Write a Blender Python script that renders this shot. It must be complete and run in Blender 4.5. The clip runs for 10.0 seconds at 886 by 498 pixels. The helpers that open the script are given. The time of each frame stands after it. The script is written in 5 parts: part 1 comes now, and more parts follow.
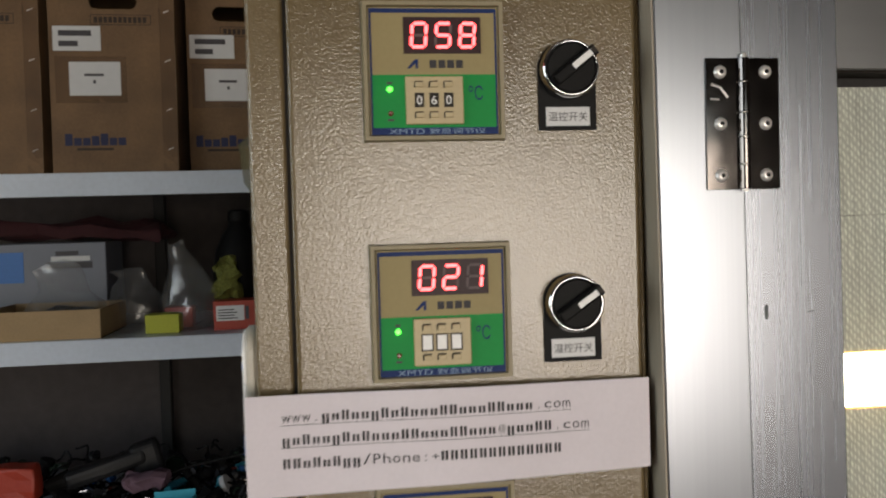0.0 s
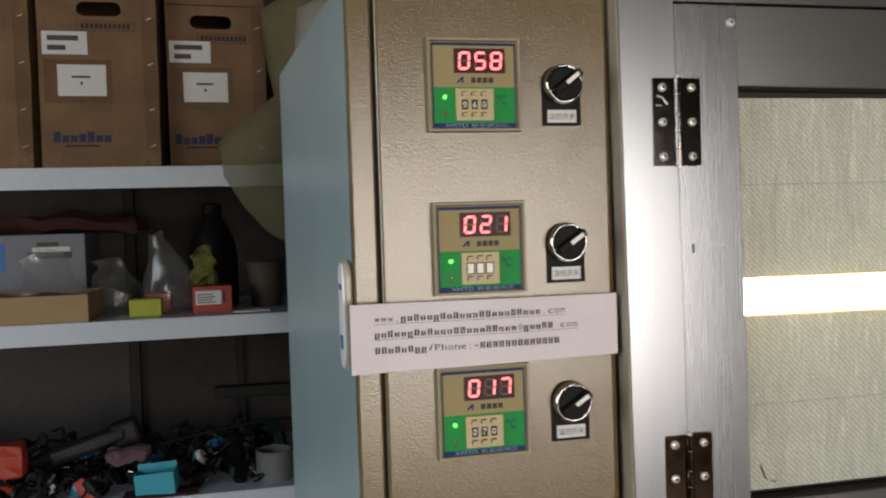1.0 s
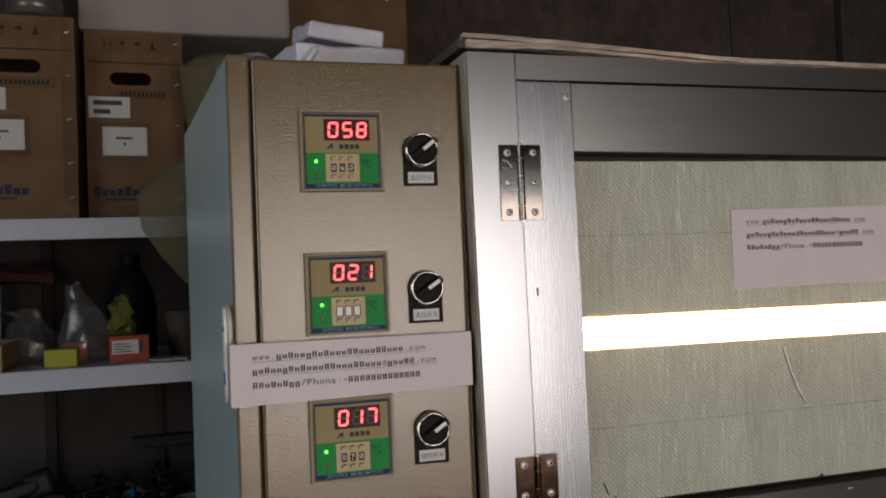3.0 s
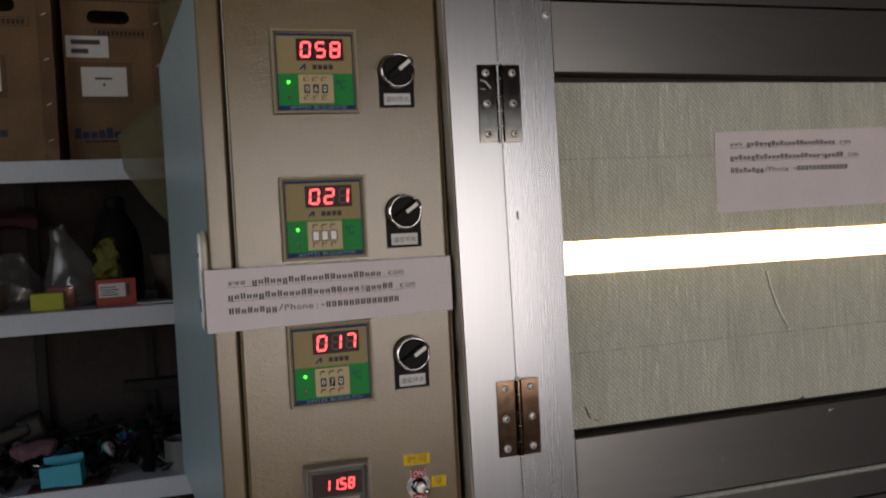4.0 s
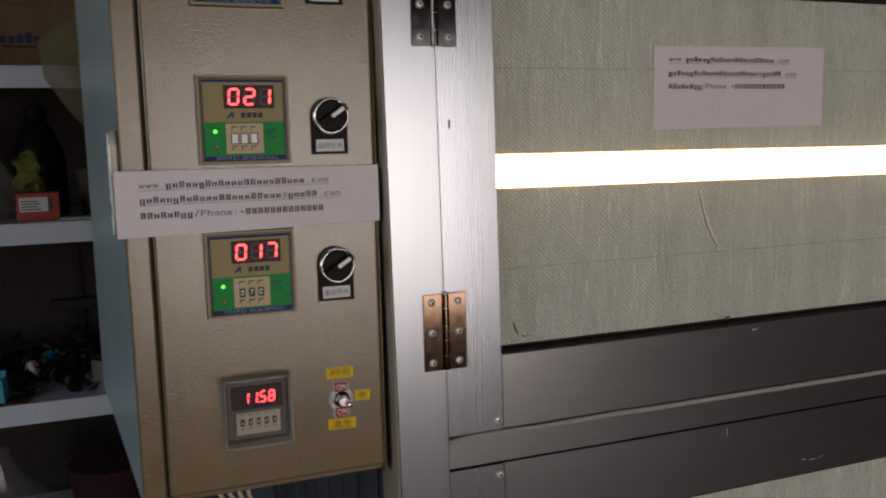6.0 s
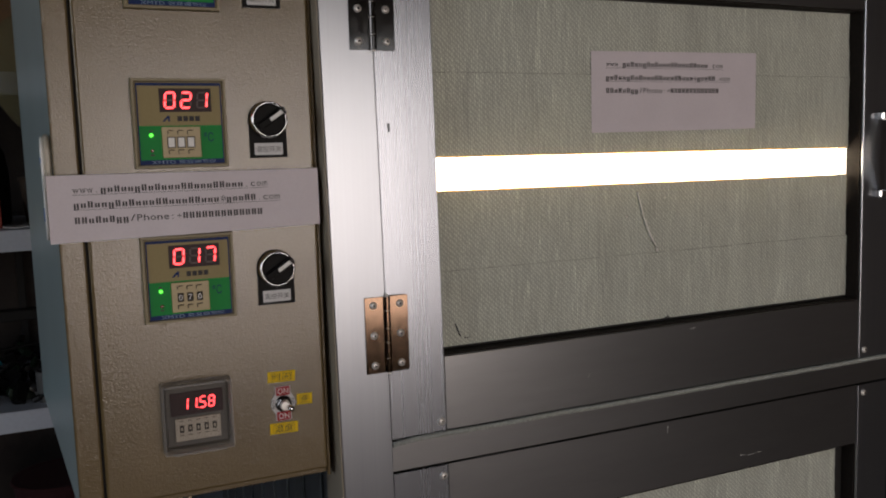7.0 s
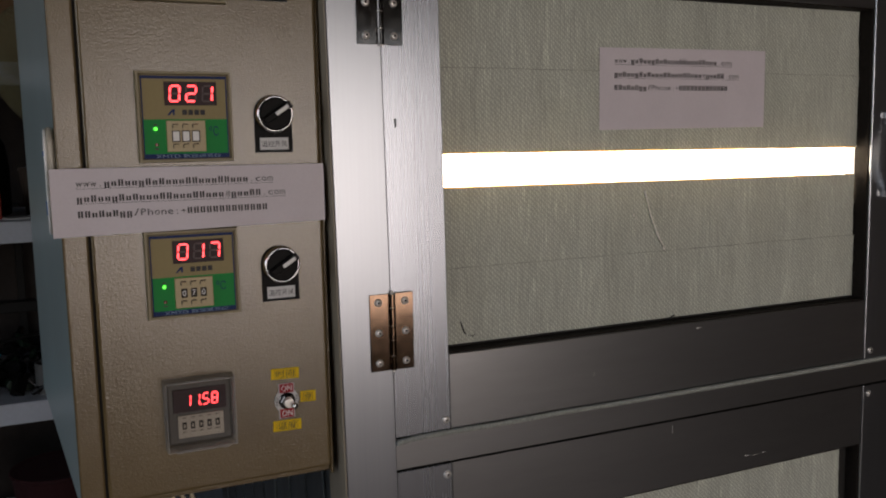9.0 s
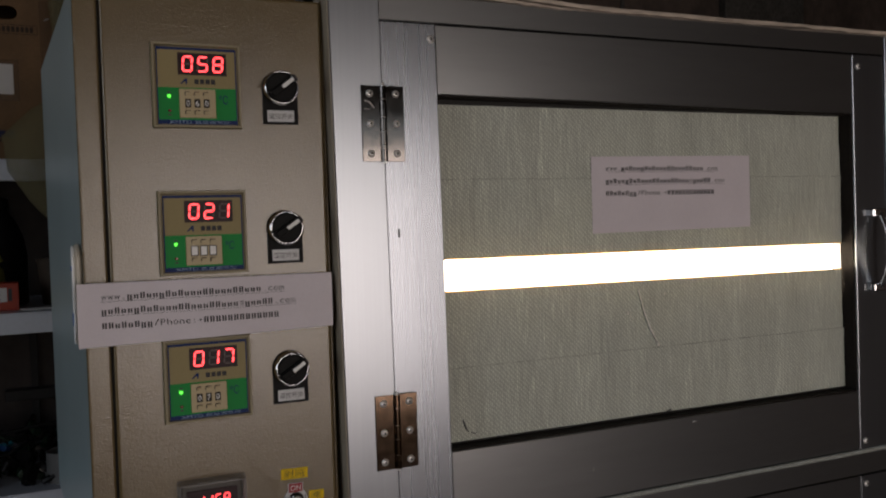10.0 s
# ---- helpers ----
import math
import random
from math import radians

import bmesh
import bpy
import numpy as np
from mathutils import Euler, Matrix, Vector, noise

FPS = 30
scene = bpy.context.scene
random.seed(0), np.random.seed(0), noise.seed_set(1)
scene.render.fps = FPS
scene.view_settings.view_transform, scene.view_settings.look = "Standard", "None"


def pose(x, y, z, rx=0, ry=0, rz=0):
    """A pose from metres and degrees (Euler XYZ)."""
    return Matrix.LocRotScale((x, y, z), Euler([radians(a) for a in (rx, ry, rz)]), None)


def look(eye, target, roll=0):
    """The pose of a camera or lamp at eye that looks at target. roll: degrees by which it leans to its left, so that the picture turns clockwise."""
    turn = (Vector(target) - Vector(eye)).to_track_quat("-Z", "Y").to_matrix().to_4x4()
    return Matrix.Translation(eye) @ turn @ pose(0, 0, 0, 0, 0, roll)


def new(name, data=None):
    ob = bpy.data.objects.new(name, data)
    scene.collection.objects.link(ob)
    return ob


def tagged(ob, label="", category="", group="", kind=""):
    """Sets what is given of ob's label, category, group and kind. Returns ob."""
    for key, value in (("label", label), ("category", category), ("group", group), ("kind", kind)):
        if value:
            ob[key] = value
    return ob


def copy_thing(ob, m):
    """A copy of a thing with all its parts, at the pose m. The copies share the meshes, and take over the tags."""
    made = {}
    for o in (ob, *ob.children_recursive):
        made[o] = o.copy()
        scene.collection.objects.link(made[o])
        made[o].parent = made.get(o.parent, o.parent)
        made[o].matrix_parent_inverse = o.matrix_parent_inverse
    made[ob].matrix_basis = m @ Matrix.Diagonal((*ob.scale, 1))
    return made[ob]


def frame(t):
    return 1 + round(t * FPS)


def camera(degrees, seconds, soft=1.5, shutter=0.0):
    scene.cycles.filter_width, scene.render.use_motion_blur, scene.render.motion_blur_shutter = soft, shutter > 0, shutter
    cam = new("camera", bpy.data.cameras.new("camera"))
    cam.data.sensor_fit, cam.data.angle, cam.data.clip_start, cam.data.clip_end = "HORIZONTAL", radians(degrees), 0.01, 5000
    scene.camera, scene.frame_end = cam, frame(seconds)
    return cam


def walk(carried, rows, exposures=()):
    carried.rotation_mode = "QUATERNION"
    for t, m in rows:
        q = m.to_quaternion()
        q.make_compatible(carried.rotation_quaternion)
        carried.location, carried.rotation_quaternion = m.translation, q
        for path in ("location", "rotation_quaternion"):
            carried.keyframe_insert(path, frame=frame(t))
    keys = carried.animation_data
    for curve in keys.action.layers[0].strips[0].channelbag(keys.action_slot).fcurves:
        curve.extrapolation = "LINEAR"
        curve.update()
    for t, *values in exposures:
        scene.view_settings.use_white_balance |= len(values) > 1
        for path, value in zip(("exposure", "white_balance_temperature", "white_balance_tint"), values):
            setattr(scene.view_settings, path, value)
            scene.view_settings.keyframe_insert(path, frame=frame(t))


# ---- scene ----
cam = camera(55.3, 10.0, soft=2.0, shutter=0.3)
PATH = [
    (0, (0.02, 0.023, 1.37), (0.285, 2.005, 1.311), -1.6),
    (0.5, (-0.033, -0.076, 1.353), (0.271, 1.9, 1.306), -1.7),
    (1, (-0.084, -0.157, 1.345), (0.348, 1.795, 1.287), -1.8),
    (1.5, (-0.078, -0.219, 1.361), (0.405, 1.722, 1.361), -1.3),
    (2, (-0.066, -0.25, 1.358), (0.477, 1.674, 1.416), -1.2),
    (2.2, (-0.063, -0.2515, 1.3555), (0.491, 1.67, 1.421), -1.45),
    (3.3, (-0.048, -0.2535, 1.338), (0.542, 1.657, 1.371), -2.5),
    (3.5, (-0.045, -0.253, 1.335), (0.549, 1.657, 1.338), -2.6),
    (4, (-0.039, -0.246, 1.322), (0.555, 1.663, 1.249), -2.9),
    (4.5, (-0.038, -0.237, 1.306), (0.554, 1.667, 1.141), -2.6),
    (5, (-0.037, -0.232, 1.305), (0.565, 1.663, 1.09), -2.2),
    (5.5, (-0.033, -0.23, 1.302), (0.594, 1.655, 1.071), -1.8),
    (6, (-0.021, -0.228, 1.305), (0.691, 1.625, 1.059), -1.4),
    (6.2, (-0.0165, -0.2295, 1.303), (0.732, 1.61, 1.063), -1.4),
    (7.5, (-0.01, -0.24, 1.301), (0.801, 1.574, 1.07), -1.6),
    (8, (-0.011, -0.239, 1.301), (0.801, 1.574, 1.067), -1.4),
    (8.5, (-0.013, -0.234, 1.299), (0.799, 1.578, 1.058), -1.2),
    (9, (-0.013, -0.229, 1.303), (0.795, 1.584, 1.058), -1.1),
    (9.5, (-0.022, -0.25, 1.321), (0.78, 1.575, 1.156), -1.4),
    (10, (-0.022, -0.267, 1.331), (0.776, 1.566, 1.264), -1.7),
]
EXPO = [(0.0, 1.04, 6560, 8), (0.5, 1.04, 6560, 8), (1.0, 1.18, 6560, 8), (1.5, 1.16, 6560, 8), (2.0, 0.66, 6650, 12), (3.3, 0.45, 6550, 13), (3.5, 0.38, 6550, 13), (4.0, 0.2, 6550, 13), (4.5, 0.27, 6550, 13), (5.5, 0.24, 6500, 15), (7.5, -0.09, 6500, 15), (9.0, -0.13, 6500, 15), (10.0, -0.28, 6500, 15)]
walk(cam, [(t, look(eye, target, roll)) for t, eye, target, roll in PATH], EXPO)

# ---- light: daylight through the wide workshop doorway behind the camera ----
world = bpy.data.worlds.new("sky")
scene.world = world
world.use_nodes = True
wn = world.node_tree.nodes
sky = wn.new("ShaderNodeTexSky")
sky.sky_type, sky.sun_disc = "NISHITA", False
sky.sun_elevation, sky.sun_rotation = radians(40), radians(200)
world.node_tree.links.new(sky.outputs[0], wn["Background"].inputs[0])
wn["Background"].inputs[1].default_value = 0.1


def area(name, m, sx, sy, watts, colour):
    d = bpy.data.lights.new(name, "AREA")
    d.shape, d.size, d.size_y, d.energy, d.color = "RECTANGLE", sx, sy, watts, colour
    ob = new(name, d)
    ob.matrix_world = m
    return ob


DOORWAY = (-0.2, 2.0, 0.0, 1.9)        # x0, x1, z0, z1 in the wall at y = -3.2
area("doorway_daylight", pose(0.90, -3.16, 1.07, 90, 0, 0), 2.0, 1.30, 32.5, (1.0, 0.895, 0.815))
LEFT_WINDOW = (-1.3, 0.5, 1.0, 2.1)     # y0, y1, z0, z1 in the wall at x = -2.0
area("window_daylight", pose(-1.97, -0.4, 1.55, 90, 0, -90), 1.6, 1.0, 9, (0.88, 0.95, 1.0))


# ---- materials ----
def material(name, colour, rough=0.5, metal=0.0, grain=0.0, grain_size=0.01, blotch=0.0, blotch_size=0.15,
             bump=0.0, bump_size=0.003, stretch=(1, 1, 1), rough_var=0.0, emit=None, strength=0.0, spec=0.5, cells=0.0):
    mat = bpy.data.materials.new(name)
    mat.use_nodes = True
    n, l = mat.node_tree.nodes, mat.node_tree.links
    p = n["Principled BSDF"]
    p.inputs["Base Color"].default_value = (*colour, 1)
    p.inputs["Roughness"].default_value = rough
    p.inputs["Metallic"].default_value = metal
    p.inputs["Specular IOR Level"].default_value = spec
    if emit:
        p.inputs["Emission Color"].default_value = (*emit, 1)
        p.inputs["Emission Strength"].default_value = strength
    tc, mp = n.new("ShaderNodeTexCoord"), n.new("ShaderNodeMapping")
    mp.inputs["Scale"].default_value = stretch
    l.new(tc.outputs["Object"], mp.inputs[0])

    def noise_tex(size, detail=3.0):
        t = n.new("ShaderNodeTexNoise")
        t.inputs["Scale"].default_value = 1.0 / size
        t.inputs["Detail"].default_value = detail
        l.new(mp.outputs[0], t.inputs["Vector"])
        return t.outputs["Fac"]

    last = None
    for amount, size in ((blotch, blotch_size), (grain, grain_size)):
        if not amount:
            continue
        r = n.new("ShaderNodeMapRange")
        r.inputs["From Min"].default_value, r.inputs["From Max"].default_value = 0.3, 0.7
        r.inputs["To Min"].default_value, r.inputs["To Max"].default_value = 1 - amount, 1 + amount
        l.new(noise_tex(size), r.inputs["Value"])
        mul = n.new("ShaderNodeVectorMath")
        mul.operation = "SCALE"
        if last is None:
            mul.inputs[0].default_value = colour
        else:
            l.new(last, mul.inputs[0])
        l.new(r.outputs[0], mul.inputs["Scale"])
        last = mul.outputs[0]
    if last is not None:
        l.new(last, p.inputs["Base Color"])
    if rough_var:
        r = n.new("ShaderNodeMapRange")
        r.inputs["From Min"].default_value, r.inputs["From Max"].default_value = 0.3, 0.7
        r.inputs["To Min"].default_value, r.inputs["To Max"].default_value = max(rough - rough_var, 0.02), rough + rough_var
        l.new(noise_tex(grain_size or 0.02), r.inputs["Value"])
        l.new(r.outputs[0], p.inputs["Roughness"])
    if cells:       # pebbled relief of small rounded cells, lying in soft uneven rows
        b, v = n.new("ShaderNodeBump"), n.new("ShaderNodeTexVoronoi")
        v.feature = "SMOOTH_F1"
        v.inputs["Scale"].default_value = 1.0 / cells
        v.inputs["Smoothness"].default_value = 0.7
        warp, mix = n.new("ShaderNodeTexNoise"), n.new("ShaderNodeVectorMath")
        warp.inputs["Scale"].default_value = 0.6 / cells
        l.new(tc.outputs["Object"], warp.inputs["Vector"])
        mix.operation = "MULTIPLY_ADD"
        mix.inputs[1].default_value = (cells * 1.4,) * 3
        l.new(warp.outputs["Color"], mix.inputs[0]), l.new(tc.outputs["Object"], mix.inputs[2])
        l.new(mix.outputs[0], v.inputs["Vector"])
        b.inputs["Distance"].default_value = bump
        b.invert = True
        l.new(v.outputs["Distance"], b.inputs["Height"])
        l.new(b.outputs[0], p.inputs["Normal"])
    elif bump:
        b = n.new("ShaderNodeBump")
        b.inputs["Distance"].default_value = bump
        b.inputs["Strength"].default_value = 1.0
        l.new(noise_tex(bump_size, 2.0), b.inputs["Height"])
        l.new(b.outputs[0], p.inputs["Normal"])
    return mat


def weave_material(name, colour):
    """Glass-fibre cloth tape: plain weave, pulled threads running up and down, and grey smears."""
    mat = material(name, colour, rough=0.58, grain=0.11, grain_size=0.012, blotch=0.08, blotch_size=0.2, stretch=(7, 1, 0.5))
    n, l = mat.node_tree.nodes, mat.node_tree.links
    tc = n.new("ShaderNodeTexCoord")
    waves = []
    for axis, scale in (("X", 150.0), ("DIAGONAL", 135.0)):
        w = n.new("ShaderNodeTexWave")
        w.bands_direction = axis
        w.inputs["Scale"].default_value = scale
        w.inputs["Distortion"].default_value = 3.5
        w.inputs["Detail"].default_value = 2.0
        w.inputs["Detail Scale"].default_value = 1.6
        l.new(tc.outputs["Object"], w.inputs["Vector"])
        waves.append(w.outputs["Fac"])
    add = n.new("ShaderNodeMath")
    add.operation = "MULTIPLY"
    l.new(waves[0], add.inputs[0]), l.new(waves[1], add.inputs[1])
    b = n.new("ShaderNodeBump")
    b.inputs["Distance"].default_value = 0.00035
    b.inputs["Strength"].default_value = 0.8
    l.new(add.outputs[0], b.inputs["Height"])
    p = n["Principled BSDF"]
    # soft creases where the tape lies unevenly on the pane
    crease, cb = n.new("ShaderNodeTexNoise"), n.new("ShaderNodeBump")
    crease.inputs["Scale"].default_value, crease.inputs["Detail"].default_value = 26.0, 4.0
    cb.inputs["Distance"].default_value = 0.0022
    l.new(tc.outputs["Object"], crease.inputs["Vector"])
    l.new(crease.outputs["Fac"], cb.inputs["Height"]), l.new(b.outputs[0], cb.inputs["Normal"])
    l.new(cb.outputs[0], p.inputs["Normal"])
    # shade in the hollows between the threads, put into the base colour
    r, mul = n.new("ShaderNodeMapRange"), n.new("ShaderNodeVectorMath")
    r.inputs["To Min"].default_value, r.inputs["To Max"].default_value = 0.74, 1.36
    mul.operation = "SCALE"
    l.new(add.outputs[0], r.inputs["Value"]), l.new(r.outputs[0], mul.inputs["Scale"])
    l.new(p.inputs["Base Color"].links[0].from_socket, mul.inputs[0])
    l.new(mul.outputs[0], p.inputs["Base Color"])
    # pale pulled threads in short upright runs, sparse, and fine grooves, their shade put into the colour, where the
    # cloth was drawn tight
    base = mul.outputs[0]
    for size, fine, low, high, gain in ((9.0, (420, 1, 34), 0.60, 0.74, 0.34), (16.0, (800, 1, 22), 0.52, 0.70, -0.20)):
        mp, run, patch = n.new("ShaderNodeMapping"), n.new("ShaderNodeTexNoise"), n.new("ShaderNodeTexNoise")
        mp.inputs["Scale"].default_value = fine
        run.inputs["Scale"].default_value, run.inputs["Detail"].default_value = 1.0, 1.0
        patch.inputs["Scale"].default_value, patch.inputs["Detail"].default_value = size, 1.0
        l.new(tc.outputs["Object"], mp.inputs[0]), l.new(mp.outputs[0], run.inputs["Vector"]), l.new(tc.outputs["Object"], patch.inputs["Vector"])
        r1, r2 = n.new("ShaderNodeMapRange"), n.new("ShaderNodeMapRange")
        r1.inputs["From Min"].default_value, r1.inputs["From Max"].default_value = low, high
        r1.inputs["To Max"].default_value = gain
        r2.inputs["From Min"].default_value, r2.inputs["From Max"].default_value = 0.40, 0.60
        l.new(run.outputs["Fac"], r1.inputs["Value"]), l.new(patch.outputs["Fac"], r2.inputs["Value"])
        f, sc = n.new("ShaderNodeMath"), n.new("ShaderNodeVectorMath")
        f.operation, sc.operation = "MULTIPLY_ADD", "SCALE"
        f.inputs[2].default_value = 1.0
        l.new(r1.outputs[0], f.inputs[0]), l.new(r2.outputs[0], f.inputs[1])
        l.new(base, sc.inputs[0]), l.new(f.outputs[0], sc.inputs["Scale"])
        base = sc.outputs[0]
    l.new(base, p.inputs["Base Color"])
    # a little of the lamp's light passes through the cloth
    tr, mix = n.new("ShaderNodeBsdfTranslucent"), n.new("ShaderNodeMixShader")
    tr.inputs["Color"].default_value = (0.70, 0.68, 0.58, 1)
    mix.inputs[0].default_value = 0.12
    l.new(p.outputs[0], mix.inputs[1]), l.new(tr.outputs[0], mix.inputs[2]), l.new(mix.outputs[0], n["Material Output"].inputs[0])
    return mat


def frayed_material(name, colour):
    """Loose fibres at a cut edge, through which the lamp shines."""
    mat = bpy.data.materials.new(name)
    mat.use_nodes = True
    n, l = mat.node_tree.nodes, mat.node_tree.links
    n.remove(n["Principled BSDF"])
    a, t, m = n.new("ShaderNodeBsdfDiffuse"), n.new("ShaderNodeBsdfTranslucent"), n.new("ShaderNodeMixShader")
    a.inputs["Color"].default_value = (0.4, 0.38, 0.28, 1)
    t.inputs["Color"].default_value = (*colour, 1)
    m.inputs[0].default_value = 0.6
    l.new(a.outputs[0], m.inputs[1]), l.new(t.outputs[0], m.inputs[2]), l.new(m.outputs[0], n["Material Output"].inputs[0])
    return mat


def clear_material(name, tint, gloss_rough, rim=0.04, tint_amount=0.1, net=0.0):
    """Clear film or pane: lets light straight through, with a skin of gloss; net > 0 makes an open mesh of that thread spacing."""
    mat = bpy.data.materials.new(name)
    mat.use_nodes = True
    n, l = mat.node_tree.nodes, mat.node_tree.links
    n.remove(n["Principled BSDF"])
    see, gloss, cloth = n.new("ShaderNodeBsdfTransparent"), n.new("ShaderNodeBsdfGlossy"), n.new("ShaderNodeBsdfDiffuse")
    gloss.inputs["Roughness"].default_value = gloss_rough
    cloth.inputs["Color"].default_value = (*tint, 1)
    body, skin = n.new("ShaderNodeMixShader"), n.new("ShaderNodeMixShader")
    skin.inputs[0].default_value = rim
    body.inputs[0].default_value = tint_amount
    l.new(see.outputs[0], body.inputs[1]), l.new(cloth.outputs[0], body.inputs[2])
    l.new(body.outputs[0], skin.inputs[1]), l.new(gloss.outputs[0], skin.inputs[2])
    if net:
        tc = n.new("ShaderNodeTexCoord")
        fac = []
        for axis in ("X", "Z"):
            w = n.new("ShaderNodeTexWave")
            w.bands_direction = axis
            w.inputs["Scale"].default_value = 0.314 / net
            l.new(tc.outputs["Object"], w.inputs["Vector"])
            fac.append(w.outputs["Fac"])
        m = n.new("ShaderNodeMath")
        m.operation = "MAXIMUM"
        l.new(fac[0], m.inputs[0]), l.new(fac[1], m.inputs[1])
        r = n.new("ShaderNodeMapRange")
        r.inputs["From Min"].default_value, r.inputs["From Max"].default_value = 0.80, 1.0
        r.inputs["To Min"].default_value, r.inputs["To Max"].default_value = tint_amount * 0.5, 0.95
        l.new(m.outputs[0], r.inputs["Value"])
        l.new(r.outputs[0], body.inputs[0])
        l.new(body.outputs[0], n["Material Output"].inputs[0])
    else:
        l.new(skin.outputs[0], n["Material Output"].inputs[0])
    return mat


BEIGE = material("wrinkle_paint_beige", (0.154, 0.110, 0.051), spec=0.8, rough=0.2, grain=0.05, grain_size=0.0025, blotch=0.09, blotch_size=0.09, bump=0.00011, cells=0.00105, rough_var=0.05)
SIDE = material("smooth_paint_blue_grey", (0.33, 0.410, 0.412), rough=0.30, blotch=0.05, blotch_size=0.12, grain=0.02, grain_size=0.004, bump=0.0001, bump_size=0.006)
GAP = material("dark_rubber", (0.012, 0.011, 0.010), rough=0.7, grain=0.3, grain_size=0.003)
ALU_V = material("brushed_aluminium_upright", (0.322, 0.338, 0.366), rough=0.29, metal=1.0, grain=0.025, grain_size=0.008, blotch=0.02, blotch_size=0.06, stretch=(4, 4, 0.03), rough_var=0.014)
ALU_H = material("brushed_aluminium_level", (0.322, 0.324, 0.330), rough=0.29, metal=1.0, grain=0.025, grain_size=0.012, blotch=0.04, blotch_size=0.1, stretch=(0.25, 4, 1.6))
ALU_STILE = material("drawn_aluminium_stile", (0.325, 0.342, 0.376), rough=0.27, metal=1.0, grain=0.014, grain_size=0.008, blotch=0.02, blotch_size=0.05, stretch=(4, 4, 0.03), rough_var=0.008)
SCUFF = material("scuffed_aluminium", (0.42, 0.42, 0.42), rough=0.5, metal=0.7, grain=0.4, grain_size=0.002)
FLANK = material("reflected_beige_flank", (0.34, 0.29, 0.22), rough=0.5, metal=0.0, grain=0.06, grain_size=0.006, blotch=0.08, blotch_size=0.1, stretch=(3, 3, 0.2))
SHEET = material("galvanised_sheet", (0.16, 0.18, 0.19), rough=0.38, metal=0.8, grain=0.25, grain_size=0.012, blotch=0.15, blotch_size=0.1, stretch=(4, 4, 0.06), rough_var=0.1)
STEEL = material("polished_hinge_steel", (0.155, 0.138, 0.128), rough=0.09, metal=1.0, grain=0.04, grain_size=0.008, blotch=0.06, blotch_size=0.05, rough_var=0.02)
# the brown base colour stands for what the lower hinge reflects
STEEL_BROWN = material("brown_reflection_hinge_steel", (0.20, 0.132, 0.090), rough=0.11, metal=1.0, grain=0.12, grain_size=0.008, blotch=0.1, blotch_size=0.05, rough_var=0.02)
CHROME = material("chrome", (0.75, 0.75, 0.76), rough=0.07, metal=1.0, grain=0.03, grain_size=0.004)
SCREW = material("screw_steel", (0.80, 0.77, 0.73), rough=0.35, metal=0.55, grain=0.06, grain_size=0.002)
BLACK = material("black_plastic", (0.006, 0.006, 0.006), rough=0.55, spec=0.15, grain=0.15, grain_size=0.002, bump=0.00008, bump_size=0.0008)
WHITE = material("white_plastic", (0.86, 0.85, 0.83), rough=0.4, grain=0.03, grain_size=0.002)
PAPER = material("printed_paper", (0.74, 0.68, 0.72), rough=0.6, blotch=0.03, blotch_size=0.05, grain=0.02, grain_size=0.002, bump=0.0004, bump_size=0.03)
WHITE_WRAP = material("white_wrapping", (0.60, 0.61, 0.70), rough=0.35, blotch=0.10, blotch_size=0.04, bump=0.002, bump_size=0.02)
INK = material("black_ink", (0.02, 0.02, 0.025), rough=0.6)
INK_BAR = material("faded_black_ink", (0.022, 0.020, 0.024), rough=0.6)
INK_SOFT = material("grey_ink", (0.055, 0.05, 0.055), rough=0.6)
METER_BEIGE = material("meter_face_beige", (0.34, 0.275, 0.135), rough=0.5, spec=0.15, grain=0.03, grain_size=0.002)
METER_RIM = material("meter_rim_beige", (0.27, 0.225, 0.13), rough=0.5, grain=0.05, grain_size=0.003)
METER_GREEN = material("meter_face_green", (0.012, 0.28, 0.06), rough=0.5, spec=0.15, grain=0.03, grain_size=0.002)
METER_BLUE = material("meter_face_blue", (0.010, 0.028, 0.12), rough=0.5, spec=0.15, grain=0.05, grain_size=0.002)
PALE_BLUE = material("pale_blue_print", (0.20, 0.30, 0.45), rough=0.5)
WINDOW_DARK = material("smoked_display_window", (0.036, 0.018, 0.020), rough=0.4, spec=0.15, grain=0.05, grain_size=0.002)
DIGIT_OFF = material("unlit_segment", (0.13, 0.10, 0.10), rough=0.5, spec=0.15)
DIGIT_ON = material("lit_red_segment", (0.6, 0.05, 0.04), rough=0.4, emit=(1.0, 0.055, 0.06), strength=4.5)
LED_GREEN = material("lit_green_lamp", (0.1, 0.6, 0.1), rough=0.3, emit=(0.10, 1.0, 0.06), strength=1.9)
LED_DULL = material("unlit_red_lamp", (0.16, 0.03, 0.02), rough=0.25)
WHEEL_BEIGE = material("thumbwheel_beige", (0.50, 0.40, 0.22), rough=0.45, grain=0.04, grain_size=0.002)
WHEEL_DARK = material("thumbwheel_recess", (0.03, 0.025, 0.02), rough=0.5, spec=0.15)
CASE = material("timer_case", (0.085, 0.078, 0.068), rough=0.4, grain=0.1, grain_size=0.003, spec=0.3)
TIMER_WHEEL = material("timer_wheel_panel", (0.42, 0.37, 0.30), rough=0.5, grain=0.04, grain_size=0.002)
COVER_RIM = clear_material("frosted_cover_rim", (0.55, 0.53, 0.50), 0.12, rim=0.16, tint_amount=0.30)
SMOKE = clear_material("clear_cover_plastic", (0.45, 0.45, 0.43), 0.05, rim=0.02, tint_amount=0.01)
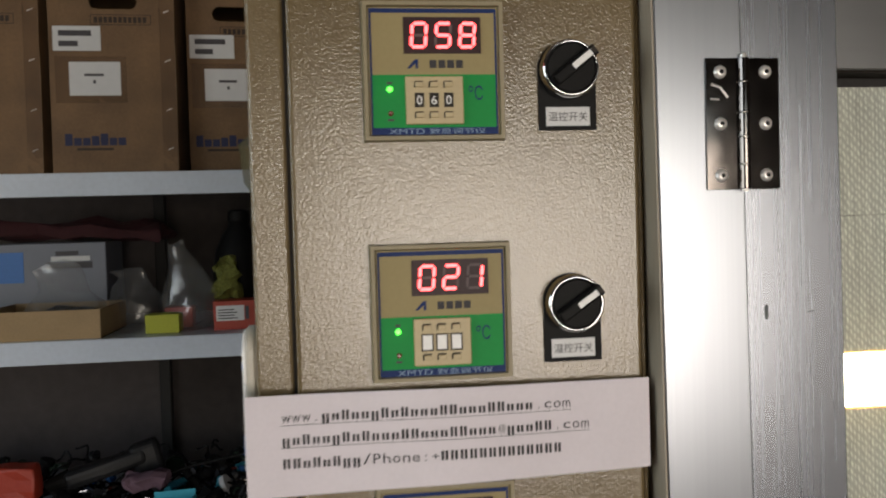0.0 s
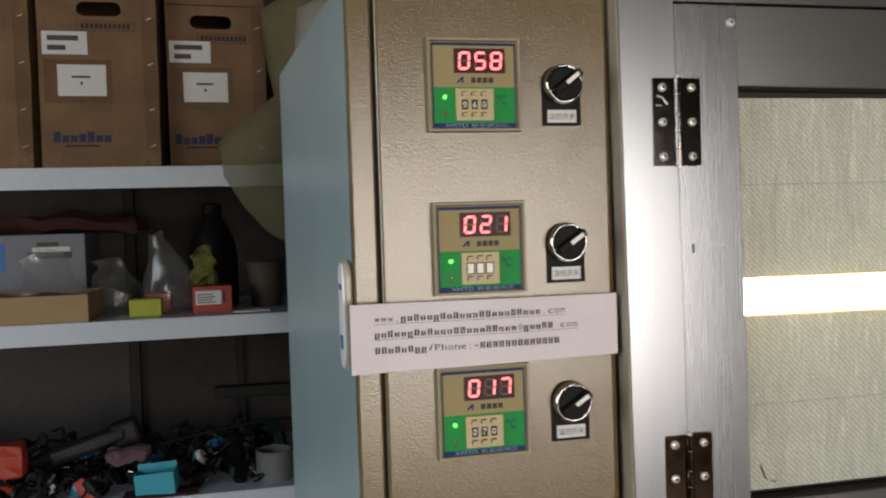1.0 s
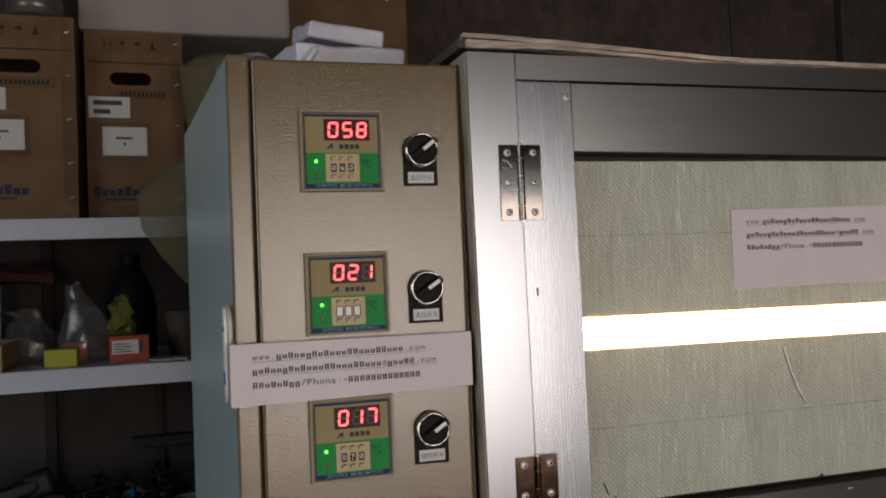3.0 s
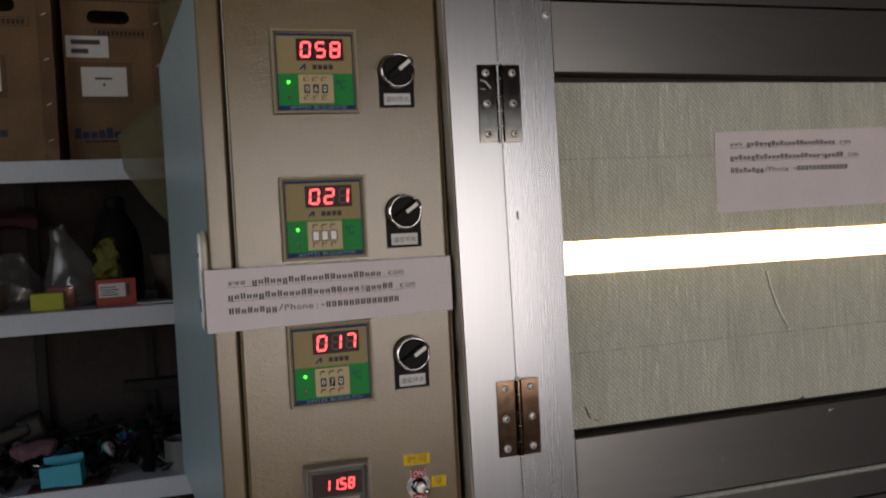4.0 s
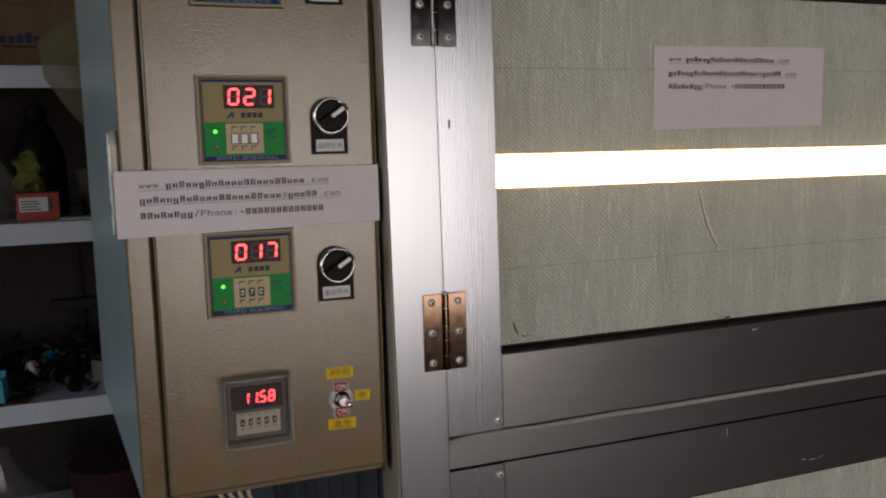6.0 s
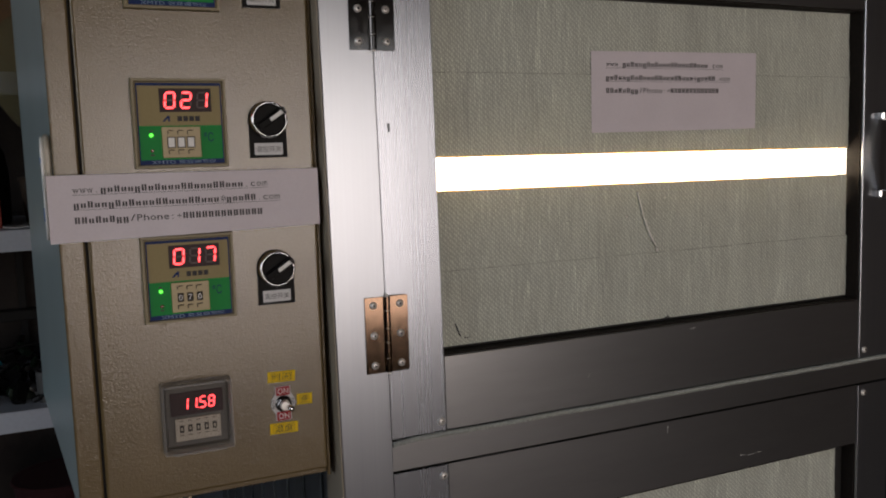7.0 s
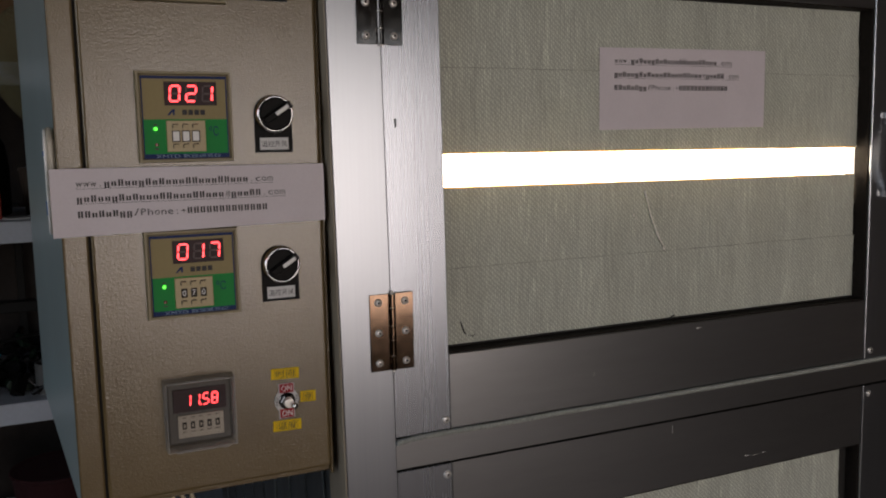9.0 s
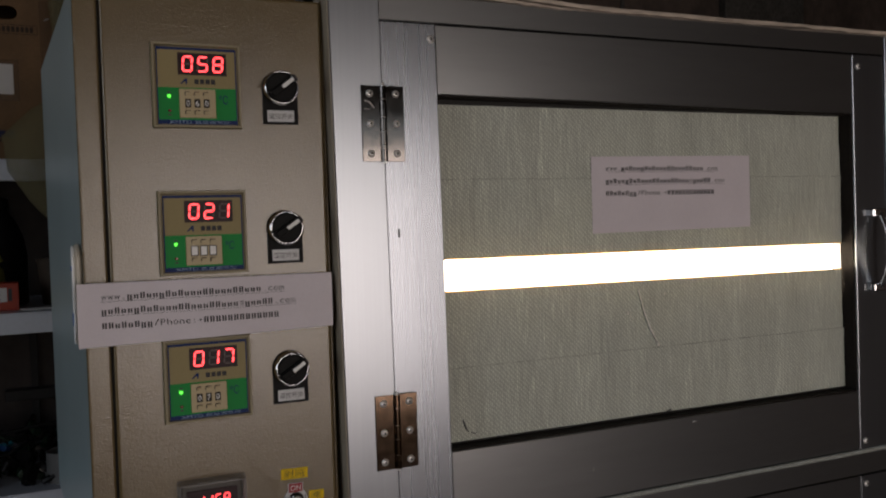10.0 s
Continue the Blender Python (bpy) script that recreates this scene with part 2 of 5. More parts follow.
YELLOW = material("yellow_sticker", (0.86, 0.58, 0.010), rough=0.55, spec=0.15, grain=0.05, grain_size=0.003)
RED = material("red_plate", (0.34, 0.010, 0.018), rough=0.5, spec=0.12, grain=0.05, grain_size=0.002)
REVEAL_SHADE = material("dark_reveal_shade", (0.014, 0.010, 0.008), rough=0.75, spec=0.2, grain=0.3, grain_size=0.004)
TAPE_LAP_SHADE = material("shaded_tape_edge", (0.40, 0.41, 0.35), rough=0.8, grain=0.4, grain_size=0.01)
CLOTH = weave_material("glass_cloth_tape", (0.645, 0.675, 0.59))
FRAYED = frayed_material("frayed_cloth_edge", (0.80, 0.60, 0.34))
PANE = clear_material("window_glass", (0.6, 0.62, 0.6), 0.03, tint_amount=0.0)
LAMP = material("oven_lamp_tube", (0.9, 0.88, 0.8), rough=0.5, emit=(1.0, 0.86, 0.62), strength=9.0)
CAVITY = material("oven_lining", (0.35, 0.34, 0.32), rough=0.4, metal=0.6, grain=0.1, grain_size=0.02)
ROPE = material("braided_gasket", (0.38, 0.40, 0.37), rough=0.8, grain=0.25, grain_size=0.002, bump=0.0006, bump_size=0.0016)
BOARD = material("torn_board_edge", (0.50, 0.42, 0.35), rough=0.8, grain=0.35, grain_size=0.008, blotch=0.28, blotch_size=0.05, stretch=(0.3, 1, 3))
BOARD_DARK = material("weathered_sheet", (0.060, 0.056, 0.050), rough=0.7, grain=0.3, grain_size=0.012, blotch=0.25, blotch_size=0.05)
CARD = material("corrugated_cardboard", (0.164, 0.093, 0.042), rough=0.7, grain=0.10, grain_size=0.006, blotch=0.26, blotch_size=0.10, bump=0.0012, bump_size=0.03)
CUP = material("dim_brown_paper", (0.075, 0.055, 0.040), rough=0.7, grain=0.1, grain_size=0.006)
CARD_PALE = material("pale_cardboard", (0.33, 0.225, 0.115), rough=0.75, grain=0.06, grain_size=0.005, blotch=0.08, blotch_size=0.06)
CARD_INK = material("cardboard_print", (0.040, 0.026, 0.018), rough=0.8)
CARD_BLUE = material("cardboard_blue_print", (0.022, 0.026, 0.07), rough=0.75, grain=0.1, grain_size=0.004)
LABEL = material("white_label", (0.62, 0.62, 0.62), rough=0.4, blotch=0.03, blotch_size=0.02)
CLEAR = clear_material("clear_plastic_film", (0.60, 0.61, 0.60), 0.28, rim=0.10, tint_amount=0.07)
TAPE = clear_material("clear_packing_tape", (0.10, 0.055, 0.03), 0.16, rim=0.03, tint_amount=0.16)
FOAM = material("grey_white_foam", (0.40, 0.37, 0.355), rough=0.7, blotch=0.06, blotch_size=0.1, bump=0.001, bump_size=0.01)
NET = clear_material("olive_net", (0.30, 0.275, 0.16), 0.4, tint_amount=0.24, net=0.0035)
SHELF_PAINT = material("white_shelf_enamel", (0.57, 0.62, 0.70), rough=0.3, blotch=0.06, blotch_size=0.2, grain=0.04, grain_size=0.01, bump=0.0003, bump_size=0.02)
PLASTER = material("dingy_plaster", (0.072, 0.062, 0.060), rough=0.9, blotch=0.22, blotch_size=0.5, grain=0.10, grain_size=0.03, bump=0.002, bump_size=0.03)
PLASTER_BROWN = material("stained_brown_panel", (0.080, 0.060, 0.049), rough=0.8, blotch=0.28, blotch_size=0.22, grain=0.22, grain_size=0.04, stretch=(1.2, 1, 0.8), bump=0.001, bump_size=0.03)
PLASTER_DARKER = material("brown_plaster", (0.046, 0.037, 0.033), rough=0.9, blotch=0.25, blotch_size=0.35, grain=0.12, grain_size=0.03, bump=0.002, bump_size=0.03)
CONCRETE = material("grey_concrete", (0.10, 0.092, 0.085), rough=0.85, blotch=0.2, blotch_size=0.6, grain=0.15, grain_size=0.03, bump=0.001, bump_size=0.01)
PRINT_BOX = material("printed_box_white", (0.17, 0.18, 0.215), rough=0.5, blotch=0.05, blotch_size=0.05)
ENAMEL = material("cream_enamel_rim", (0.50, 0.46, 0.38), rough=0.35, grain=0.05, grain_size=0.004)
FOAM_OLIVE = material("olive_foam_scrap", (0.15, 0.155, 0.03), rough=0.9, grain=0.3, grain_size=0.006, bump=0.001, bump_size=0.003)
SPONGE = material("yellow_green_foam", (0.42, 0.44, 0.06), rough=0.9, grain=0.12, grain_size=0.003, bump=0.0008, bump_size=0.002)
RED_CARD = material("red_carton", (0.38, 0.042, 0.02), rough=0.5, grain=0.08, grain_size=0.004)
DARK_RED = material("dark_red_cloth", (0.036, 0.005, 0.007), rough=0.85, grain=0.2, grain_size=0.004, bump=0.001, bump_size=0.01)
BLUE = material("blue_print", (0.03, 0.14, 0.42), rough=0.45, grain=0.06, grain_size=0.004)
TURQUOISE = material("turquoise_plastic", (0.05, 0.36, 0.48), rough=0.4, grain=0.06, grain_size=0.004)
PINK = material("pink_rag", (0.13, 0.075, 0.10), rough=0.9, grain=0.15, grain_size=0.004)
DARK = material("oily_black_metal", (0.010, 0.010, 0.011), spec=0.3, rough=0.45, grain=0.3, grain_size=0.006)
GREY = material("grey_plastic", (0.15, 0.155, 0.155), rough=0.55, grain=0.1, grain_size=0.005)
GREEN_DARK = material("dark_green_plastic", (0.010, 0.028, 0.014), rough=0.5, grain=0.2, grain_size=0.005)
CABLE = material("cream_cable", (0.50, 0.42, 0.30), rough=0.5, grain=0.08, grain_size=0.004)


# ---- mesh helpers ----
def block(x0, x1, y0, y1, z0, z1, bevel=0.0, seg=2):
    bm = bmesh.new()
    bmesh.ops.create_cube(bm, size=1.0)
    for v in bm.verts:
        v.co = Vector(((x0 + x1) / 2 + v.co.x * (x1 - x0), (y0 + y1) / 2 + v.co.y * (y1 - y0), (z0 + z1) / 2 + v.co.z * (z1 - z0)))
    if bevel:
        bmesh.ops.bevel(bm, geom=bm.edges[:], offset=bevel, segments=seg, affect="EDGES", profile=0.5)
    return bm


def lathe(profile, steps=32, axis="Z", at=(0, 0, 0)):
    """A closed turned shape from (radius, height) pairs."""
    bm = bmesh.new()
    rings = []
    for r, h in profile:
        ring = []
        for i in range(steps):
            a = 2 * math.pi * i / steps
            c, s = r * math.cos(a), r * math.sin(a)
            p = {"Z": (c, s, h), "Y": (c, -h, s), "X": (h, c, s)}[axis]
            ring.append(bm.verts.new(Vector(p) + Vector(at)))
        rings.append(ring)
    for a, b in zip(rings, rings[1:]):
        for i in range(steps):
            bm.faces.new((a[i], a[(i + 1) % steps], b[(i + 1) % steps], b[i]))
    bm.faces.new(rings[0][::-1]), bm.faces.new(rings[-1])
    bmesh.ops.recalc_face_normals(bm, faces=bm.faces[:])
    return bm


def ring_frame(w, h, rim, y_back, y_front, slope=0.0):
    """A rectangular rim round an opening, in the x-z plane, facing -y."""
    bm = bmesh.new()
    loops = []
    for inset, y in ((0, y_back), (slope * 0.5, y_front), (rim - slope, y_front), (rim, y_back)):
        a, b = w / 2 - inset, h / 2 - inset
        loops.append([bm.verts.new((x, y, z)) for x, z in ((-a, -b), (a, -b), (a, b), (-a, b))])
    for p, q in zip(loops, loops[1:] + loops[:1]):
        for i in range(4):
            bm.faces.new((p[i], p[(i + 1) % 4], q[(i + 1) % 4], q[i]))
    bmesh.ops.recalc_face_normals(bm, faces=bm.faces[:])
    return bm


def tube(points, radius, sides=8, closed_ends=True, wobble=0.0):
    bm = bmesh.new()
    rings = []
    pts = [Vector(p) for p in points]
    for i, p in enumerate(pts):
        d = (pts[min(i + 1, len(pts) - 1)] - pts[max(i - 1, 0)]).normalized()
        u = d.cross(Vector((0.13, 0.2, 1))).normalized()
        v = d.cross(u)
        r = radius * (1 + wobble * noise.noise(p * 90))
        rings.append([bm.verts.new(p + (u * math.cos(2 * math.pi * k / sides) + v * math.sin(2 * math.pi * k / sides)) * r) for k in range(sides)])
    for a, b in zip(rings, rings[1:]):
        for k in range(sides):
            bm.faces.new((a[k], a[(k + 1) % sides], b[(k + 1) % sides], b[k]))
    if closed_ends:
        bm.faces.new(rings[0][::-1]), bm.faces.new(rings[-1])
    bmesh.ops.recalc_face_normals(bm, faces=bm.faces[:])
    return bm


def plate(outline, y_back, y_front):
    """A flat plate with that (x, z) outline, between two depths."""
    bm = bmesh.new()
    a = [bm.verts.new((x, y_back, z)) for x, z in outline]
    b = [bm.verts.new((x, y_front, z)) for x, z in outline]
    n = len(outline)
    bm.faces.new(a), bm.faces.new(b[::-1])
    for i in range(n):
        bm.faces.new((a[i], a[(i + 1) % n], b[(i + 1) % n], b[i]))
    bmesh.ops.recalc_face_normals(bm, faces=bm.faces[:])
    return bm


def joined(*bms):
    out = bmesh.new()
    for b in bms:
        me = bpy.data.meshes.new("tmp")
        b.to_mesh(me)
        out.from_mesh(me)
        bpy.data.meshes.remove(me)
        b.free()
    return out


def moved(bm, m):
    bm.transform(m)
    return bm


def rough_up(bm, amount, size, cuts=0):
    """Dents and creases of a soft or worn thing."""
    if cuts:
        bmesh.ops.subdivide_edges(bm, edges=bm.edges[:], cuts=cuts, use_grid_fill=True)
    for v in bm.verts:
        v.co += noise.noise_vector(v.co / size) * amount
    return bm


def thing(name, label, category, at=(0, 0, 0), turn=(0, 0, 0), group="", kind=""):
    ob = new(name)
    ob.empty_display_size = 0.02
    ob.matrix_world = pose(*at, *turn)
    return tagged(ob, label, category, group, kind)


def part(name, bm, mat, parent, label="", smooth=False):
    me = bpy.data.meshes.new(name)
    bm.to_mesh(me)
    bm.free()
    me.materials.append(mat)
    if smooth:
        for f in me.polygons:
            f.use_smooth = True
    ob = new(name, me)
    ob.parent = parent
    if label:
        tagged(ob, label)
    return ob


def solid(name, bm, mat, label, category, at=(0, 0, 0), turn=(0, 0, 0), group="", kind="", smooth=False):
    ob = part(name, bm, mat, None, "", smooth)
    ob.matrix_world = pose(*at, *turn)
    return tagged(ob, label, category, group, kind)


GLYPHS = {}


def glyph(text):
    """The flat outline mesh of some letters, one unit high, from the built-in font."""
    if text not in GLYPHS:
        c = bpy.data.curves.new("glyph", "FONT")
        c.body, c.resolution_u = text, 3
        ob = new("glyph", c)
        me = bpy.data.meshes.new_from_object(ob.evaluated_get(bpy.context.evaluated_depsgraph_get()))
        bpy.data.objects.remove(ob)
        bpy.data.curves.remove(c)
        GLYPHS[text] = me
    return GLYPHS[text]


def lettering(text, x0, x1, z0, z1, y):
    """Letters fitted into a rectangle of the x-z plane, raised a hair off y."""
    bm = bmesh.new()
    bm.from_mesh(glyph(text))
    xs, zs = [v.co.x for v in bm.verts], [v.co.y for v in bm.verts]
    sx, sz = (x1 - x0) / (max(xs) - min(xs)), (z1 - z0) / (max(zs) - min(zs))
    lo, lz = min(xs), min(zs)
    for v in bm.verts:
        v.co = Vector((x0 + (v.co.x - lo) * sx, y, z0 + (v.co.y - lz) * sz))
    return bm


def segments(number, x0, pitch, w, h, z0, t, y, lit=True, slant=0.08):
    """Seven-segment digits: a plate for each lit stroke, or for each unlit one."""
    on = {"0": "abcdef", "1": "bc", "2": "abged", "3": "abgcd", "4": "fgbc", "5": "afgcd", "6": "afgecd", "7": "abc", "8": "abcdefg", "9": "abcdfg"}
    strokes = []
    for i, ch in enumerate(number):
        for s in "abcdefg":
            if (s in on[ch]) != lit:
                continue
            m = h / 2
            g = t * 0.18
            if s in "agd":
                zc = {"a": h - t / 2, "g": m, "d": t / 2}[s]
                o = [(t * 0.55 + g, zc), (t + g, zc + t / 2), (w - t - g, zc + t / 2), (w - t * 0.55 - g, zc), (w - t - g, zc - t / 2), (t + g, zc - t / 2)]
            else:
                xc = t / 2 if s in "fe" else w - t / 2
                za, zb = (m, h - t / 2) if s in "fb" else (t / 2, m)
                o = [(xc, za + g), (xc + t / 2, za + t / 2 + g), (xc + t / 2, zb - t / 2 - g), (xc, zb - g), (xc - t / 2, zb - t / 2 - g), (xc - t / 2, za + t / 2 + g)]
            strokes.append(plate([(x0 + i * pitch + x + z * slant, z0 + z) for x, z in o], y + 0.0003, y))
    return strokes


# ---- the room ----
solid("floor", block(-2.0, 3.4, -3.4, 2.45, -0.1, 0.0), CONCRETE, "worn grey concrete workshop floor", "floor", kind="structure")
solid("ceiling", block(-2.1, 3.5, -3.4, 2.55, 2.9, 3.0), PLASTER, "dim dingy plaster ceiling", "ceiling", kind="structure")
# a darker, browner plaster colour right of the upright post
solid("wall_back_dark", block(-0.43, 0.30, 2.40, 2.55, 0.0, 2.9), PLASTER_DARKER, "darker brown stretch of plaster wall behind the shelves", "wall", kind="structure")
solid("wall_back", block(-2.0, -0.43, 2.40, 2.55, 0.0, 2.9), PLASTER, "dingy grey plaster wall behind the shelves", "wall", kind="structure")
solid("wall_back_panel", block(0.30, 3.4, 2.37, 2.55, 0.0, 2.9), PLASTER_BROWN, "stained dark brown wall panel behind the oven", "wall", kind="structure")
solid("wall_right", block(3.4, 3.5, -3.4, 2.55, 0.0, 2.9), PLASTER_BROWN, "dark brown side wall", "wall", kind="structure")
y0, y1, z0, z1 = LEFT_WINDOW
solid("wall_left", joined(block(-2.1, -2.0, -3.4, y0, 0, 2.9), block(-2.1, -2.0, y1, 2.55, 0, 2.9), block(-2.1, -2.0, y0, y1, 0, z0), block(-2.1, -2.0, y0, y1, z1, 2.9)),
      PLASTER, "dingy plaster wall with a window opening", "wall", kind="structure")
x0, x1, z0, z1 = DOORWAY
solid("wall_front", joined(block(-2.1, x0, -3.4, -3.2, 0, 2.9), block(x1, 3.5, -3.4, -3.2, 0, 2.9), block(x0, x1, -3.4, -3.2, z1, 2.9)),
      PLASTER_BROWN, "dark wall with a wide open workshop doorway", "wall", kind="structure")
solid("wall_pipe_stain", block(-0.446, -0.416, 2.37, 2.40, 0.0, 2.9, 0.004), GAP, "dark upright post against the wall", "post", kind="structure")
solid("wall_joint", rough_up(block(1.872, 1.886, 2.358, 2.368, 1.0, 2.9, 0.002), 0.006, 0.04, 6), BOARD_DARK, "dark drip-stained joint in the wall panel", "trim", kind="structure")
solid("wall_pillar", block(2.34, 2.75, 2.33, 2.37, 0.0, 2.9, 0.004), BOARD_DARK, "dark pillar against the back wall", "pillar", kind="structure")
for i in range(16):
    r = random.Random(40 + i)
    x, z, h = r.uniform(0.75, 2.3), r.uniform(1.95, 2.45), r.uniform(0.02, 0.10)
    solid("wall_stain", rough_up(block(x, x + r.uniform(0.006, 0.03), 2.3665, 2.3695, z, z + h, 0.001), 0.005, 0.02, 3), BOARD_DARK if i % 3 else PLASTER, "dark run of dirt on the wall", "stain", kind="structure")

# ---- the oven ----
YF = 0.421                                  # front of the fixed frame
TOP, SEAM1, SEAM2 = 1.528, 1.504, 1.0258     # oven top, door top, lower door top
XL, XS, XO, XR, XE = 0.184, 0.2286, 0.281, 0.790, 0.839
YW = 0.441                                   # face of the window cloth
OVEN_BACK = 1.15
oven = thing("curing_oven", "brushed aluminium framed oven cabinet with a torn board top edge", "oven", (0, 0, 0))
part("post", block(XL, XS - 0.0001, YF, YF + 0.05, 0.08, TOP, 0.0006), ALU_V, oven)
part("post", block(XE + 0.0006, XE + 0.046, YF, YF + 0.05, 0.08, TOP, 0.0008), ALU_V, oven)
# added skin on the post's side; its beige stands in for reflected light
part("post_flank", block(XL - 0.0012, XL - 0.0001, YF + 0.0006, YF + 0.049, 0.08, TOP - 0.001, 0.0003, 1), FLANK, oven, "side of the post, coloured for the beige box reflected in it")
part("top_rail", block(XS, XE, YF + 0.001, YF + 0.05, SEAM1 + 0.0012, TOP, 0.0006), ALU_H, oven)
part("middle_rail", block(XS, XE, YF + 0.002, YF + 0.05, SEAM2 + 0.001, 1.0545, 0.0006), ALU_H, oven)
part("bottom_rail", block(XS, XE, YF + 0.001, YF + 0.05, 0.08, 0.50, 0.0006), ALU_H, oven)
part("side_panel", block(XL + 0.003, XL + 0.010, YF + 0.05, OVEN_BACK, 0.08, TOP, 0.001), SHEET, oven, "dark streaked metal side sheet")
part("side_panel", block(XE + 0.036, XE + 0.043, YF + 0.05, OVEN_BACK, 0.08, TOP, 0.001), SHEET, oven)
part("back_panel", block(XL + 0.010, XE + 0.036, OVEN_BACK - 0.01, OVEN_BACK, 0.08, TOP), SHEET, oven)
part("shelf_panel", block(XL + 0.010, XE + 0.036, YF + 0.05, OVEN_BACK - 0.01, 1.035, 1.05), CAVITY, oven)
for x in (XL + 0.03, XE + 0.01):
    for y in (YF + 0.035, OVEN_BACK - 0.04):
        part("leg", lathe([(0.018, 0.0), (0.020, 0.004), (0.016, 0.02), (0.016, 0.082)], 16, at=(x, y, 0)), BLACK, oven)
# pressed ribs on the side sheet
for i in range(9):
    y = 0.50 + i * 0.072
    part("rib", block(XL + 0.0005, XL + 0.0032, y, y + 0.004, 0.09, TOP - 0.01, 0.0008, 1), SHEET, oven)


def sag(x):
    """The top board droops to the right of the post."""
    u = min(1.0, max(0.0, (x - 0.18) / 0.30))
    return -0.0115 * u * u * (3 - 2 * u)


def torn_edge(x0, x1, y0, y1, z0, z1, seed, rag):
    """A board's long edge, its lower side torn unevenly."""
    bm = block(x0, x1, y0, y1, z0, z1)
    cuts = 160
    es = [e for e in bm.edges if abs(e.verts[0].co.x - e.verts[1].co.x) > 0.1]
    bmesh.ops.subdivide_edges(bm, edges=es, cuts=cuts, use_grid_fill=True)
    for v in bm.verts:
        k = noise.noise(Vector((v.co.x * 9 + seed, seed, 0))) + 0.5 * noise.noise(Vector((v.co.x * 43 + seed, 3, 0))) + 0.35 * noise.noise(Vector((v.co.x * 170 + seed, 8, 0)))
        low = v.co.z < (z0 + z1) / 2
        v.co.z += sag(v.co.x) * (0.45 if low and rag > 0.002 else 1.0)
        if low:
            v.co.z += rag * k
        else:
            v.co.z += rag * 0.25 * k
        v.co.y += 0.0008 * noise.noise(Vector((v.co.x * 31, seed, v.co.z * 50)))
    return bm


part("top_board", torn_edge(XL - 0.004, XE + 0.05, YF + 0.004, OVEN_BACK, TOP + 0.004, TOP + 0.0125, 5.0, 0.0), BOARD_DARK, oven, "dark weathered board on the oven top")
part("board_edge", torn_edge(XL + 0.001, XE + 0.05, YF - 0.0025, YF + 0.0035, TOP + 0.0032, TOP + 0.0095, 2.0, 0.0030), BOARD, oven, "torn pale board edge")
part("board_edge", torn_edge(XL - 0.003, XE + 0.05, YF - 0.004, YF + 0.0035, TOP + 0.0102, TOP + 0.0140, 7.0, 0.0016), BOARD, oven, "torn pale board edge")
# lit interior: a long lamp behind the slot of the upper window, and a lining
part("lamp_tube", block(0.25, 0.872, 0.462, 0.474, 1.249, 1.307, 0.004), LAMP, oven, "glowing warm white lamp inside the oven")
part("lining", joined(block(0.24, 0.86, 0.56, 0.565, 1.05, 1.52), block(0.24, 0.86, 0.50, 0.56, 1.515, 1.52)), CAVITY, oven)


def screw_head(x, y, z, r=0.0042):
    return lathe([(r, 0.0), (r, 0.0004), (r * 0.93, 0.0010), (r * 0.78, 0.0016), (r * 0.55, 0.0020), (r * 0.36, 0.0021)], 18, "Y", (x, y, z))


def cross_slot(x, y, z, r=0.0042):
    """The dark socket in a screw's head."""
    return lathe([(r * 0.36, 0.0018), (r * 0.36, 0.00225), (r * 0.2, 0.0023)], 8, "Y", (x, y, z))


